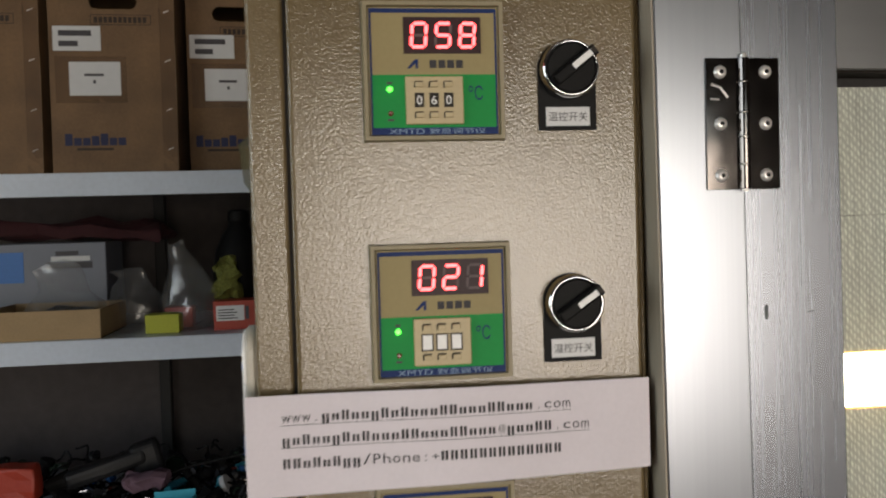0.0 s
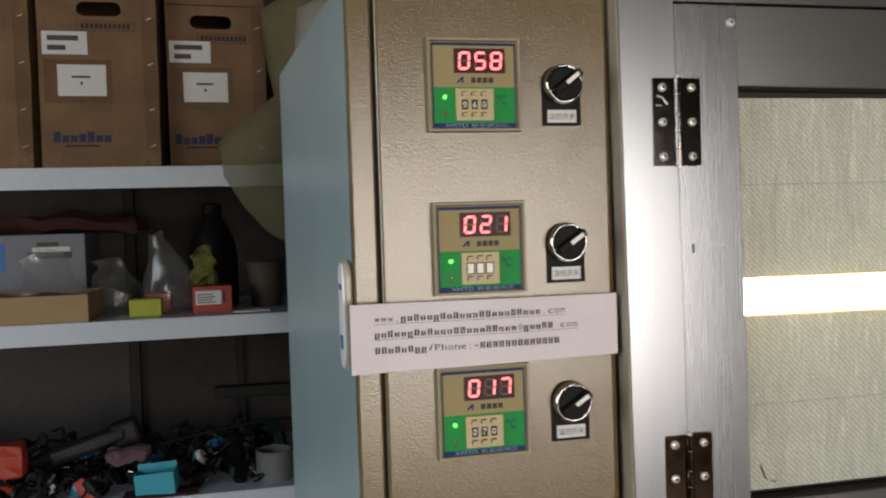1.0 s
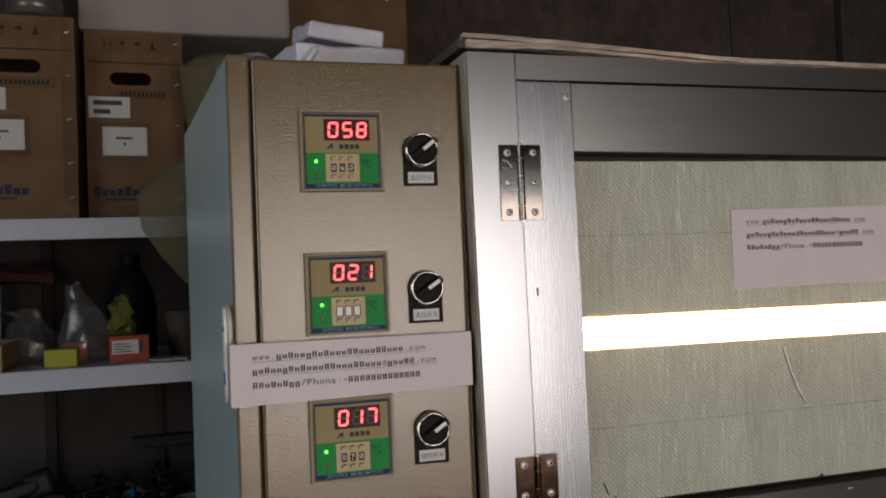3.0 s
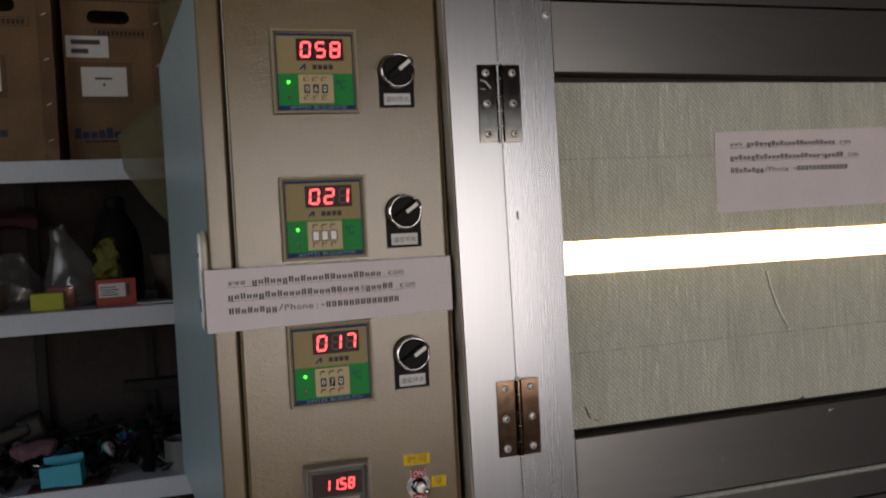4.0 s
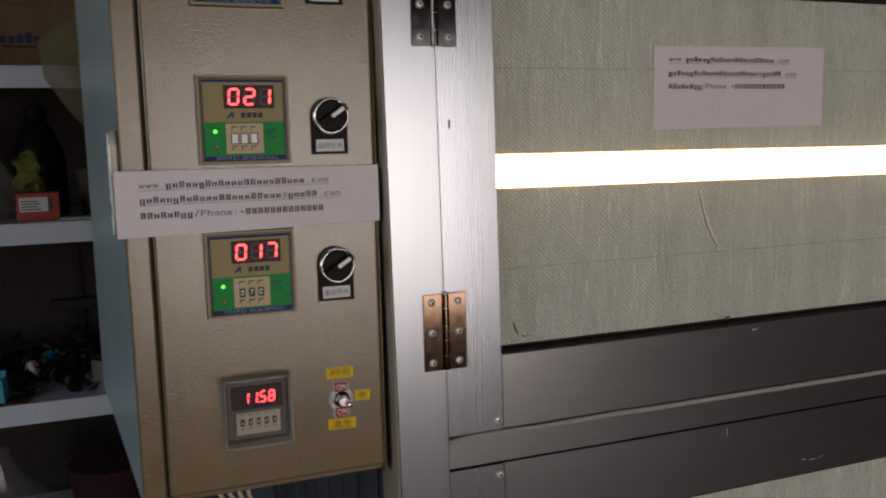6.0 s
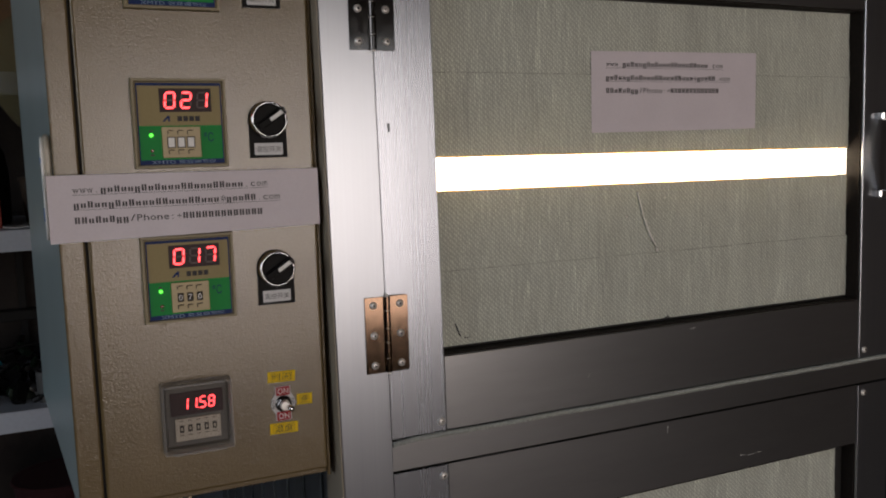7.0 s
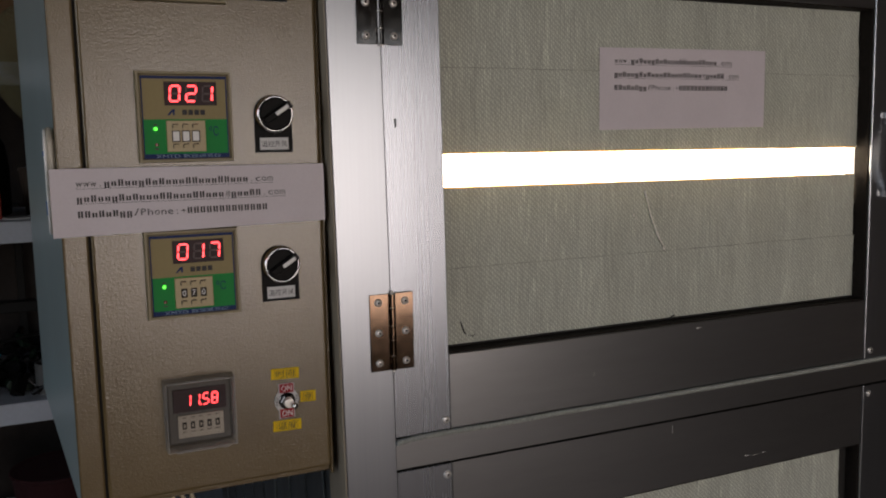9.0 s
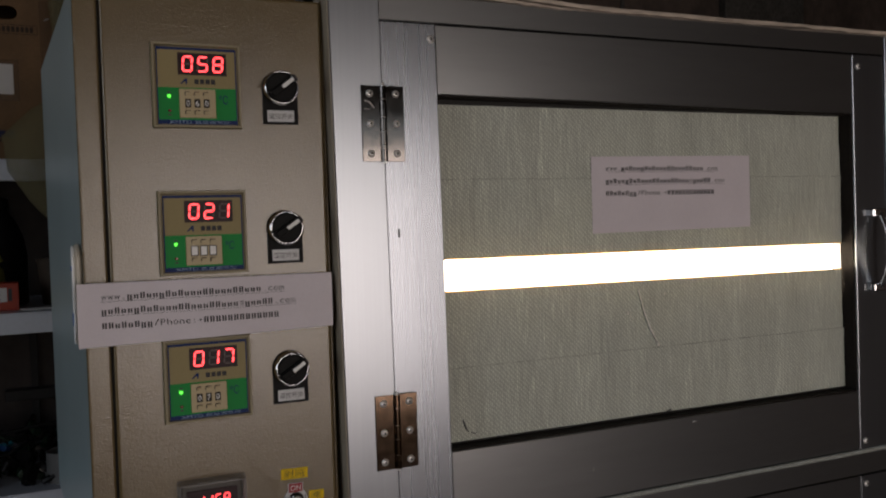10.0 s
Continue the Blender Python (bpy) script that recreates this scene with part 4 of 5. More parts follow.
selector((0.1400, YD, 1.2112), 33)

# ---- the timer ----
timer = thing("digital_timer", "square digital timer counting 11.58 under a clear cover", "timer", (0.0718, YD, 1.1010))
part("case", block(-0.0240, 0.0240, -0.0050, 0.0, -0.0240, 0.0240, 0.0014), CASE, timer)
part("display", block(-0.0200, 0.0200, -0.0064, -0.0050, 0.0012, 0.0195, 0.0004), WINDOW_DARK, timer, "dark display window")
for stroke in segments("1158", -0.0118, 0.0067, 0.0050, 0.0094, 0.0056, 0.0010, -0.0068, True):
    part("lit_segment", stroke, DIGIT_ON, timer, "glowing red stroke of a digit")
part("lit_dot", block(0.0003, 0.0012, -0.0068, -0.0064, 0.0058, 0.0066), DIGIT_ON, timer)
tw = part("thumbwheel", block(-0.0172, 0.0172, -0.0072, -0.0050, -0.0188, -0.0010, 0.0004), TIMER_WHEEL, timer, "beige row of thumbwheels")
for i in range(5):
    xc = -0.0124 + 0.0062 * i
    part("wheel", block(xc - 0.0016, xc + 0.0016, -0.0075, -0.0072, -0.0118, -0.0062), WHEEL_DARK, tw)
    part("wheel_mark", block(xc - 0.0006, xc + 0.0006, -0.0077, -0.0075, -0.0104, -0.0078), TIMER_WHEEL, tw)
    for z in (-0.0038, -0.0150):
        part("button", block(xc - 0.0016, xc + 0.0016, -0.0080, -0.0072, z - 0.0009, z + 0.0009, 0.0002, 1), TIMER_WHEEL, tw)
        part("button_gap", block(xc - 0.0016, xc + 0.0016, -0.0075, -0.0072, z + 0.0009, z + 0.0013), WHEEL_DARK, tw)
cover = part("clear_cover", block(-0.0238, 0.0238, -0.0146, -0.0138, -0.0246, 0.0246), SMOKE, timer, "clear plastic dust cover")
part("cover_rim", ring_frame(0.0532, 0.0550, 0.0028, 0.0, -0.0150, 0.0012), COVER_RIM, timer, "cloudy clear plastic rim")
for z in (0.0266, -0.0270):
    part("cover_lip", block(-0.0200, 0.0200, -0.0160, -0.0120, z - 0.0009, z + 0.0009, 0.0006), COVER_RIM, timer)
cover.visible_shadow = False

# ---- toggle switch and its stickers ----
tog = thing("toggle_switch", "chrome toggle switch on a red and white on-off plate", "toggle switch", (0.1408, YD, 1.0988))
half = [(0.0064, -0.0143), (0.0064, -0.0082)] + [(0.0102 * math.cos(radians(a)), 0.0102 * math.sin(radians(a))) for a in (-42, -21, 0, 21, 42)] + [(0.0064, 0.0082), (0.0064, 0.0143)]
tp = part("switch_plate", plate(half + [(-x, -z) for x, z in half], 0.0, -0.0009), LABEL, tog)
for z in (0.0104, -0.0104):
    part("red_field", block(-0.0057, 0.0057, -0.0012, -0.0009, z - 0.0036, z + 0.0036), RED, tp)
    part("field_letters", lettering("ON", -0.0043, 0.0043, z - 0.0023, z + 0.0023, -0.0014), WHITE, tp)
for s in (-1, 1):
    part("side_letters", moved(lettering("OFF", -0.0040, 0.0040, -0.0012, 0.0012, -0.0011), pose(s * 0.0086, 0, 0, 0, -s * 90, 0)), INK, tp)
part("washer", lathe([(0.0066, 0.0009), (0.0068, 0.0016), (0.0060, 0.0022)], 28, "Y"), STEEL, tog)
part("nut", lathe([(0.0056, 0.0018), (0.0058, 0.0024), (0.0058, 0.0042), (0.0048, 0.0050)], 6, "Y"), STEEL, tog)
part("bushing", lathe([(0.0040, 0.0050), (0.0040, 0.0095), (0.0034, 0.0100)], 20, "Y"), SCREW, tog)
part("lever", moved(lathe([(0.0016, 0.006), (0.0018, 0.010), (0.0025, 0.0155), (0.0022, 0.0170), (0.0010, 0.0176)], 18, "Y"), pose(0, 0, 0, 4, 0, 12)), CHROME, tog, smooth=True)
for text, x, z, w, h, tilt in (("时间", 0.1404, 1.1212, 0.0226, 0.0088, 1.5), ("停", 0.1587, 1.1000, 0.0128, 0.0090, 2), ("温度", 0.1406, 1.0779, 0.0232, 0.0088, 1.5)):
    st = thing("label_sticker", "yellow printed sticker beside the toggle switch", "sticker", (x, YD, z), (0, tilt, 0), group="yellow stickers of the control box")
    part("sticker", block(-w / 2, w / 2, -0.0004, 0.0, -h / 2, h / 2), YELLOW, st)
    k = 0.0055 if len(text) == 1 else 0.0150
    part("sticker_letters", lettering(text, -k / 2, k / 2, -0.0028, 0.0028, -0.0006), INK, st)
    part("sticker_line", moved(ring_frame(k + 0.0022, 0.0066, 0.0002, 0.0, -0.0002), pose(0, -0.0004, 0)), INK_SOFT, st)

# wires under the box
for i in range(4):
    x = 0.045 + 0.006 * i
    solid("cable", tube([(x, 0.50, 1.032), (x + 0.002 * i, 0.497 + 0.003 * i, 1.01), (x + 0.012, 0.50, 0.985), (x + 0.03 + 0.006 * i, 0.53, 0.95), (x + 0.05, 0.60, 0.90), (x + 0.075, 0.70, 0.86), (XL + 0.004, 0.80, 0.85)], 0.0022, 8), CABLE,
          "cream cable hanging out of the control box", "cable", group="cables under the control box", smooth=True)

# ---- printed papers ----
CH = 0.00472


def print_line(spec, x, z, y, bend):
    """One line of monospaced print: letters as such, the runs of t, d, x and # as plain bars of that height."""
    letters, bars = [], []
    for i, ch in enumerate(spec):
        xa = x + i * CH
        if ch in "tdx#":     # plain strokes of the height that the letter has
            up, down = {"t": (0.0047, 0.0), "d": (0.0033, -0.0013), "x": (0.0033, 0.0), "#": (0.0046, 0.0)}[ch]
            for k in (0.0010, 0.0030):
                bars.append(block(xa + k - 0.00055, xa + k + 0.00075, y - 0.0001, y, z + down, z + up))
        elif ch != " ":
            tall = {"h": 0.0047, ".": 0.0008, ":": 0.0032, "/": 0.0050, "P": 0.0047, "@": 0.0044, "+": 0.0034}.get(ch, 0.0033)
            wide = {".": 0.0008, ":": 0.0008, "m": 0.0040, "w": 0.0042}.get(ch, 0.0036)
            letters.append(lettering(ch, xa + 0.0024 - wide / 2, xa + 0.0024 + wide / 2, z + (0.0010 if ch == "+" else 0), z + tall, y - 0.0001))
    for bm in letters + bars:
        for v in bm.verts:
            v.co.y += bend(v.co.x)
    return letters, bars


def paper(at, w, lz, rz, text_x, lines, label, bend, turn=0.0):
    p = thing("printed_paper", label, "paper", at, (0, turn, 0))
    bm = bmesh.new()
    nx, nz = 48, 6
    grid = {}
    for side, dy in ((0, 0.0), (1, -0.00025)):
        for i in range(nx + 1):
            for j in range(nz + 1):
                u, v = i / nx, j / nz
                x = w * u
                top, bot = lz[0] * (1 - u) + rz[0] * u, lz[1] * (1 - u) + rz[1] * u
                grid[side, i, j] = bm.verts.new((x, dy + bend(x), bot + (top - bot) * v))
    for i in range(nx):
        for j in range(nz):
            bm.faces.new([grid[0, i, j], grid[0, i + 1, j], grid[0, i + 1, j + 1], grid[0, i, j + 1]])
            bm.faces.new([grid[1, i, j], grid[1, i, j + 1], grid[1, i + 1, j + 1], grid[1, i + 1, j]])
    for i in range(nx):
        for j in (0, nz):
            bm.faces.new([grid[0, i, j], grid[0, i + 1, j], grid[1, i + 1, j], grid[1, i, j]])
    for j in range(nz):
        for i in (0, nx):
            bm.faces.new([grid[0, i, j], grid[0, i, j + 1], grid[1, i, j + 1], grid[1, i, j]])
    bmesh.ops.recalc_face_normals(bm, faces=bm.faces[:])
    part("sheet", bm, PAPER, p, smooth=False)
    for z, (spec, under) in zip(lines, PRINT):
        words, bars = print_line(spec, text_x, z, -0.00035, bend)
        for bm in words:
            part("print_letter", bm, INK, p)
        for bm in bars:
            part("print_bar", bm, INK_BAR, p)
        if under:
            bm = block(text_x, text_x + len(spec) * CH, -0.00045, -0.00035, z - 0.0015, z - 0.00125)
            bmesh.ops.subdivide_edges(bm, edges=[e for e in bm.edges if abs(e.verts[0].co.x - e.verts[1].co.x) > 0.01], cuts=40, use_grid_fill=True)
            for v in bm.verts:
                v.co.y += bend(v.co.x)
            part("underline", bm, INK, p)
    return p


NAME = "dxtxxdtxtxxxttxxxttxxx"
PRINT = [("www." + NAME + ".com", True), (NAME + "@" + "dxxtt" + ".com", True), ("ttxtxtdd" + "/Phone:+" + "#" * 13, False)]
paper((-0.0222, YD - 0.0072, 1.2910), 0.1995, (0.0, -0.0490), (-0.0010, -0.0462), 0.0166, (-0.0132, -0.0240, -0.0353),
      "white printed paper strip taped across the control box", lambda x: 0.0012 * math.sin(x * 45) + 0.0022 * max(0, (x - 0.17) / 0.03) ** 2)
paper((0.4475, YW - 0.0004, 1.3897), 0.2020, (0.0, -0.0760), (0.0018, -0.0748), 0.0160, (-0.0140, -0.0266, -0.0388),
      "white printed paper taped on the oven window", lambda x: -0.0007 - 0.0006 * math.sin(x * 16))

# ---- white wrapping on the box's top ----
wrap = thing("folded_wrapping", "white folded paper wrapping lying on the control box", "wrapping paper", (0, 0, BZ1 - 0.001))


def folded(x0, x1, y0, y1, z0, z1, crease, seed):
    bm = block(x0, x1, y0, y1, z0, z1, 0.002, 1)
    bmesh.ops.subdivide_edges(bm, edges=bm.edges[:], cuts=5, use_grid_fill=True)
    for v in bm.verts:
        v.co += noise.noise_vector(v.co / 0.05 + Vector((seed, 0, 0))) * crease * min(1.0, (v.co.z + 0.004) / 0.02)
    return bm


part("lower_fold", moved(folded(0.0, 0.150, 0.0, 0.15, 0.0, 0.030, 0.006, 1), pose(0.088, 0.600, 0.0, 0, 1, -4)), WHITE_WRAP, wrap)
part("lower_fold", moved(folded(0.0, 0.118, 0.0, 0.13, 0.0, 0.022, 0.006, 5), pose(0.060, 0.597, 0.034, 4, -2, 8)), WHITE_WRAP, wrap)
part("upper_fold", moved(folded(0.0, 0.080, 0.0, 0.10, 0.0, 0.018, 0.006, 7), pose(0.072, 0.600, 0.064, 10, 6, 3)), WHITE_WRAP, wrap)
part("flap", moved(folded(0.0, 0.052, 0.0, 0.11, 0.0, 0.006, 0.004, 9), pose(0.052, 0.59, 0.006, 0, -54, -6)), WHITE_WRAP, wrap)

# ---- shelving ----
SY0, SY1 = 1.800, 2.33
SZ = (1.4930, 1.1570, 0.7570)
shelf = thing("shelving_rack", "white enamelled metal shelving rack against the wall", "shelving", (0, 0, 0))
for z in SZ + (0.35,):
    part("shelf_board", joined(block(-1.40, 0.90, SY0, SY1, z - 0.004, z, 0.0015), block(-1.40, 0.90, SY0, SY0 + 0.002, z - 0.047, z - 0.003, 0.0008), block(-1.40, 0.90, SY0 + 0.002, SY0 + 0.018, z - 0.047, z - 0.045)), SHELF_PAINT, shelf)
for x in (-1.42, 0.90):
    for y in (SY0 + 0.005, SY1 - 0.035):
        part("upright", block(x, x + 0.02, y, y + 0.03, 0.0, 1.70, 0.001), SHELF_PAINT, shelf)


def stadium(cx, cz, a, r, n=10):
    return [(cx + a + r * math.cos(t), cz + r * math.sin(t)) for t in [-math.pi / 2 + math.pi * i / n for i in range(n + 1)]] + \
           [(cx - a + r * math.cos(t), cz + r * math.sin(t)) for t in [math.pi / 2 + math.pi * i / n for i in range(n + 1)]]


def carton(at, turn, w=0.245, d=0.36, h=0.462, lx=0.0, lz=0.0, hx=0.004, label="brown corrugated carton with hand hole and white labels, on the shelf"):
    c = thing("carton", label, "carton", at, (0, 0, turn), group="machine cartons on the shelf")
    bm = bmesh.new()
    hole = stadium(hx, h - 0.115, 0.031, 0.0155)
    outer = [bm.verts.new((x, 0.0, z)) for x, z in ((-w / 2, 0), (w / 2, 0), (w / 2, h), (-w / 2, h))]
    inner = [bm.verts.new((x, 0.0, z)) for x, z in hole]
    es = [bm.edges.new((outer[i], outer[(i + 1) % 4])) for i in range(4)] + [bm.edges.new((inner[i], inner[(i + 1) % len(inner)])) for i in range(len(inner))]
    bmesh.ops.triangle_fill(bm, edges=es, use_beauty=True)
    deep = [bm.verts.new((v.co.x, 0.006, v.co.z)) for v in inner]
    for i in range(len(inner)):
        j = (i + 1) % len(inner)
        bm.faces.new((inner[i], inner[j], deep[j], deep[i]))
    back = [bm.verts.new((v.co.x, d, v.co.z)) for v in outer]
    for i in range(4):
        j = (i + 1) % 4
        bm.faces.new((outer[i], outer[j], back[j], back[i]))
    bm.faces.new(back)
    bmesh.ops.recalc_face_normals(bm, faces=bm.faces[:])
    bmesh.ops.subdivide_edges(bm, edges=[e for e in bm.edges if e.calc_length() > 0.2], cuts=6)
    for v in bm.verts:
        v.co += noise.noise_vector(v.co / 0.07 + Vector((at[0] * 9, 0, 0))) * 0.0016 * (abs(v.co.x) > w / 2 - 0.001)
    part("body", bm, CARD, c)
    part("flap_edge", block(-w / 2 + 0.004, w / 2 - 0.004, -0.0012, 0.0, h - 0.0780, h - 0.0750), CARD_INK, c, "dark flap seam")
    # printed handling marks and maker's name as plain shapes
    for i in range(4):
        x = -0.060 + 0.034 * i
        icon = [[[(-0.008, -0.009), (-0.005, -0.009), (-0.005, 0.004), (-0.0035, 0.004), (-0.0065, 0.010), (-0.0095, 0.004), (-0.008, 0.004)],
                 [(0.005, -0.009), (0.008, -0.009), (0.008, 0.004), (0.0095, 0.004), (0.0065, 0.010), (0.0035, 0.004), (0.005, 0.004)]],
                [[(-0.004, -0.010), (0.004, -0.010), (0.001, -0.007), (0.001, -0.001), (0.0055, 0.004), (0.005, 0.010), (-0.005, 0.010), (-0.0055, 0.004), (-0.001, -0.001), (-0.001, -0.007)]],
                [[(-0.001, -0.010), (0.001, -0.010), (0.001, 0.001), (0.0095, 0.001), (0.006, 0.008), (0.0, 0.010), (-0.006, 0.008), (-0.0095, 0.001), (-0.001, 0.001)]],
                [[(-0.007, -0.010), (0.007, -0.010), (0.007, -0.004), (0.004, -0.004), (0.004, 0.009), (-0.004, 0.009), (-0.004, -0.004), (-0.007, -0.004)]]][i]
        part("handling_mark", joined(moved(ring_frame(0.027, 0.030, 0.0008, 0.0, -0.0005), pose(x, 0, h - 0.034)), *[moved(plate(o, 0.0, -0.0006), pose(x, 0, h - 0.034)) for o in icon]), CARD_INK, c)
    part("print_band", joined(moved(ring_frame(0.118, 0.021, 0.0012, 0.0, -0.0006), pose(0.018, 0, h - 0.152))), CARD_INK, c)
    for i in range(11):
        part("print_bar", block(-0.034 + 0.0095 * i, -0.027 + 0.0095 * i, -0.0006, 0, h - 0.158, h - 0.146), CARD_INK, c)
    s = part("sticker", block(-0.114 + lx, -0.022 + lx, -0.0012, 0, h - 0.215 + lz, h - 0.165 + lz), LABEL, c, "white address label with grey bars")
    part("sticker_bar", block(-0.103 + lx, -0.040 + lx, -0.0018, -0.0012, h - 0.185 + lz, h - 0.174 + lz), INK_SOFT, s)
    part("sticker_bar", block(-0.103 + lx, -0.066 + lx, -0.0018, -0.0012, h - 0.206 + lz, h - 0.195 + lz), INK_SOFT, s)
    part("tape_patch", block(-0.112 + lx, 0.026 + lx, -0.0006, -0.0002, h - 0.320 + lz, h - 0.226 + lz), TAPE, c, "clear tape over the label").visible_shadow = False
    s = part("sticker", block(-0.085 + lx, 0.014 + lx, -0.0012, 0, h - 0.305 + lz, h - 0.237 + lz), LABEL, c, "white label with small print")
    part("sticker_bar", block(-0.056 + lx, -0.018 + lx, -0.0016, -0.0012, h - 0.266 + lz, h - 0.261 + lz), INK_SOFT, s)
    part("sticker_bar", block(-0.039 + lx, -0.034 + lx, -0.0016, -0.0012, h - 0.281 + lz, h - 0.274 + lz), INK_SOFT, s)
    for i in range(7):
        part("name_mark", block(-0.098 + 0.0172 * i, -0.0835 + 0.0172 * i, -0.0007, 0, 0.056, 0.056 + (0.024 if i in (0, 4) else 0.019 if i == 3 else 0.0155)), CARD_BLUE, c, "dark blue printed bar")
    part("name_mark", block(-0.075, -0.005, -0.0007, 0, 0.046, 0.051), CARD_INK, c)
    part("edge_tape", block(w / 2 - 0.030, w / 2 - 0.001, -0.0009, -0.0004, 0.004, h - 0.005), TAPE, c, "clear tape along the edge").visible_shadow = False
    # small steel bits added for the glints of the crumpled tape
    for z in (0.045, 0.125, 0.225, 0.325, 0.425):
        part("staple", tube([(w / 2 - 0.020, 0.0, z), (w / 2 - 0.019, -0.0016, z + 0.001), (w / 2 - 0.011, -0.0016, z + 0.004), (w / 2 - 0.010, 0.0, z + 0.005)], 0.0011, 5), SCREW, c, "bright steel bit in place of a glint on the tape")
    return c


first = carton((-0.405, 1.825, SZ[0]), 1.5)
copy_thing(first, pose(-0.666, 1.815, SZ[0], 0, 0, 1))
carton((-0.157, 1.890, SZ[0]), 3, w=0.222, h=0.453, lx=0.009, lz=0.0055, hx=-0.010)
copy_thing(first, pose(-0.931, 1.830, SZ[0], 0, 0, -1))
CT = SZ[0] + 0.462
solid("foam_box", rough_up(block(-0.285, 0.223, 1.925, 2.27, CT + 0.001, CT + 0.24, 0.012, 2), 0.0, 1), FOAM, "white foam box lying across the cartons", "foam box")
big = thing("carton", "large brown carton standing on the rack with a white slip", "carton", (0.391, 2.02, SZ[0]), (0, 0, 2))
part("body", rough_up(block(-0.171, 0.171, 0.0, 0.29, 0.0, 0.80, 0.004), 0.002, 0.1), CARD, big)
part("slip", moved(block(-0.030, 0.035, -0.0016, -0.0006, -0.02, 0.02), pose(0.092, -0.001, 0.638, 0, 24, 0)), LABEL, big, "white paper slip")
part("flap_seam", block(-0.165, 0.165, -0.0010, -0.0002, 0.700, 0.703), CARD_INK, big)
roll = thing("tape_roll", "brown tape roll wrapped in clear film on top of a carton", "tape roll", (-0.364, 1.850, CT))
part("core", lathe([(0.030, 0.0), (0.055, 0.0), (0.056, 0.024), (0.054, 0.048), (0.030, 0.048)], 28), CUP, roll)
part("film", rough_up(lathe([(0.0, 0.0), (0.060, -0.0), (0.061, 0.03), (0.050, 0.056), (0.01, 0.060)], 24), 0.005, 0.03), CLEAR, roll, smooth=True)


def sack(rows, steps, seed, crumple):
    """A hanging soft bag from (height, centre x, centre y, half-width, half-depth) rows."""
    bm = bmesh.new()
    rings = []
    for z, cx, cy, rx, ry in rows:
        ring = []
        for i in range(steps):
            a = 2 * math.pi * i / steps
            v = Vector((cx + rx * math.cos(a), cy + ry * math.sin(a), z))
            ring.append(bm.verts.new(v + noise.noise_vector(v * 14 + Vector((seed, 0, 0))) * crumple + noise.noise_vector(v * 40) * crumple * 0.3))
        rings.append(ring)
    for a, b in zip(rings, rings[1:]):
        for i in range(steps):
            bm.faces.new((a[i], a[(i + 1) % steps], b[(i + 1) % steps], b[i]))
    bm.faces.new(rings[0]), bm.faces.new(rings[-1])
    bmesh.ops.subdivide_edges(bm, edges=bm.edges[:], cuts=1, use_grid_fill=True, smooth=0.7)
    bmesh.ops.recalc_face_normals(bm, faces=bm.faces[:])
    return bm


bag = thing("net_bag", "yellowish olive net bag hanging over the shelf's edge", "net bag", (0, 0, 0))
part("bag", sack([(1.300, 0.030, 1.772, 0.015, 0.010), (1.335, 0.020, 1.768, 0.075, 0.018), (1.40, 0.005, 1.760, 0.110, 0.026), (1.47, -0.010, 1.750, 0.130, 0.034), (1.53, -0.020, 1.755, 0.135, 0.045),
                  (1.59, 0.005, 1.780, 0.110, 0.050), (1.66, 0.040, 1.80, 0.075, 0.045), (1.72, 0.045, 1.82, 0.080, 0.045), (1.80, 0.050, 1.84, 0.108, 0.055), (1.86, 0.058, 1.85, 0.112, 0.05), (1.888, 0.075, 1.86, 0.085, 0.03)], 22, 3, 0.018), NET, bag, smooth=True)
part("content", sack([(1.52, 0.09, 1.88, 0.06, 0.04), (1.62, 0.10, 1.88, 0.07, 0.05), (1.74, 0.10, 1.88, 0.08, 0.05), (1.86, 0.11, 1.88, 0.075, 0.05), (1.90, 0.12, 1.89, 0.03, 0.03)], 16, 8, 0.012), WHITE_WRAP, bag, "pale bundle inside", smooth=True)

# ---- things on the middle shelf ----
Z2 = SZ[1]
tray = thing("cardboard_tray", "shallow pale cardboard tray on the shelf", "tray", (-0.567, 1.815, Z2))
tw_, td_, th_ = 0.120, 0.22, 0.060
for nme, b in (("front_wall", (-tw_, tw_, 0.0, 0.003, 0, th_)), ("back_wall", (-tw_, tw_, td_ - 0.003, td_, 0, th_)), ("side_wall", (-tw_, -tw_ + 0.003, 0.003, td_ - 0.003, 0, th_)),
               ("side_wall", (tw_ - 0.003, tw_, 0.003, td_ - 0.003, 0, th_)), ("base", (-tw_, tw_, 0.003, td_ - 0.003, 0, 0.003))):
    part(nme, block(*b, 0.0006, 1), CARD_PALE, tray)


def film_bag(at, rx, ry, h, seed, label, turn=0):
    return solid("plastic_bag", sack([(0.0, 0, 0, rx * 0.8, ry * 0.8), (h * 0.15, 0, 0, rx, ry), (h * 0.4, 0.01, 0, rx * 0.9, ry * 0.9), (h * 0.65, 0.0, 0, rx * 0.55, ry * 0.5), (h * 0.85, -0.01, 0, rx * 0.45, ry * 0.25), (h, -0.02, 0, rx * 0.5, ry * 0.12)], 18, seed, 0.030),
                 CLEAR, label, "plastic bag", at, (0, 0, turn))


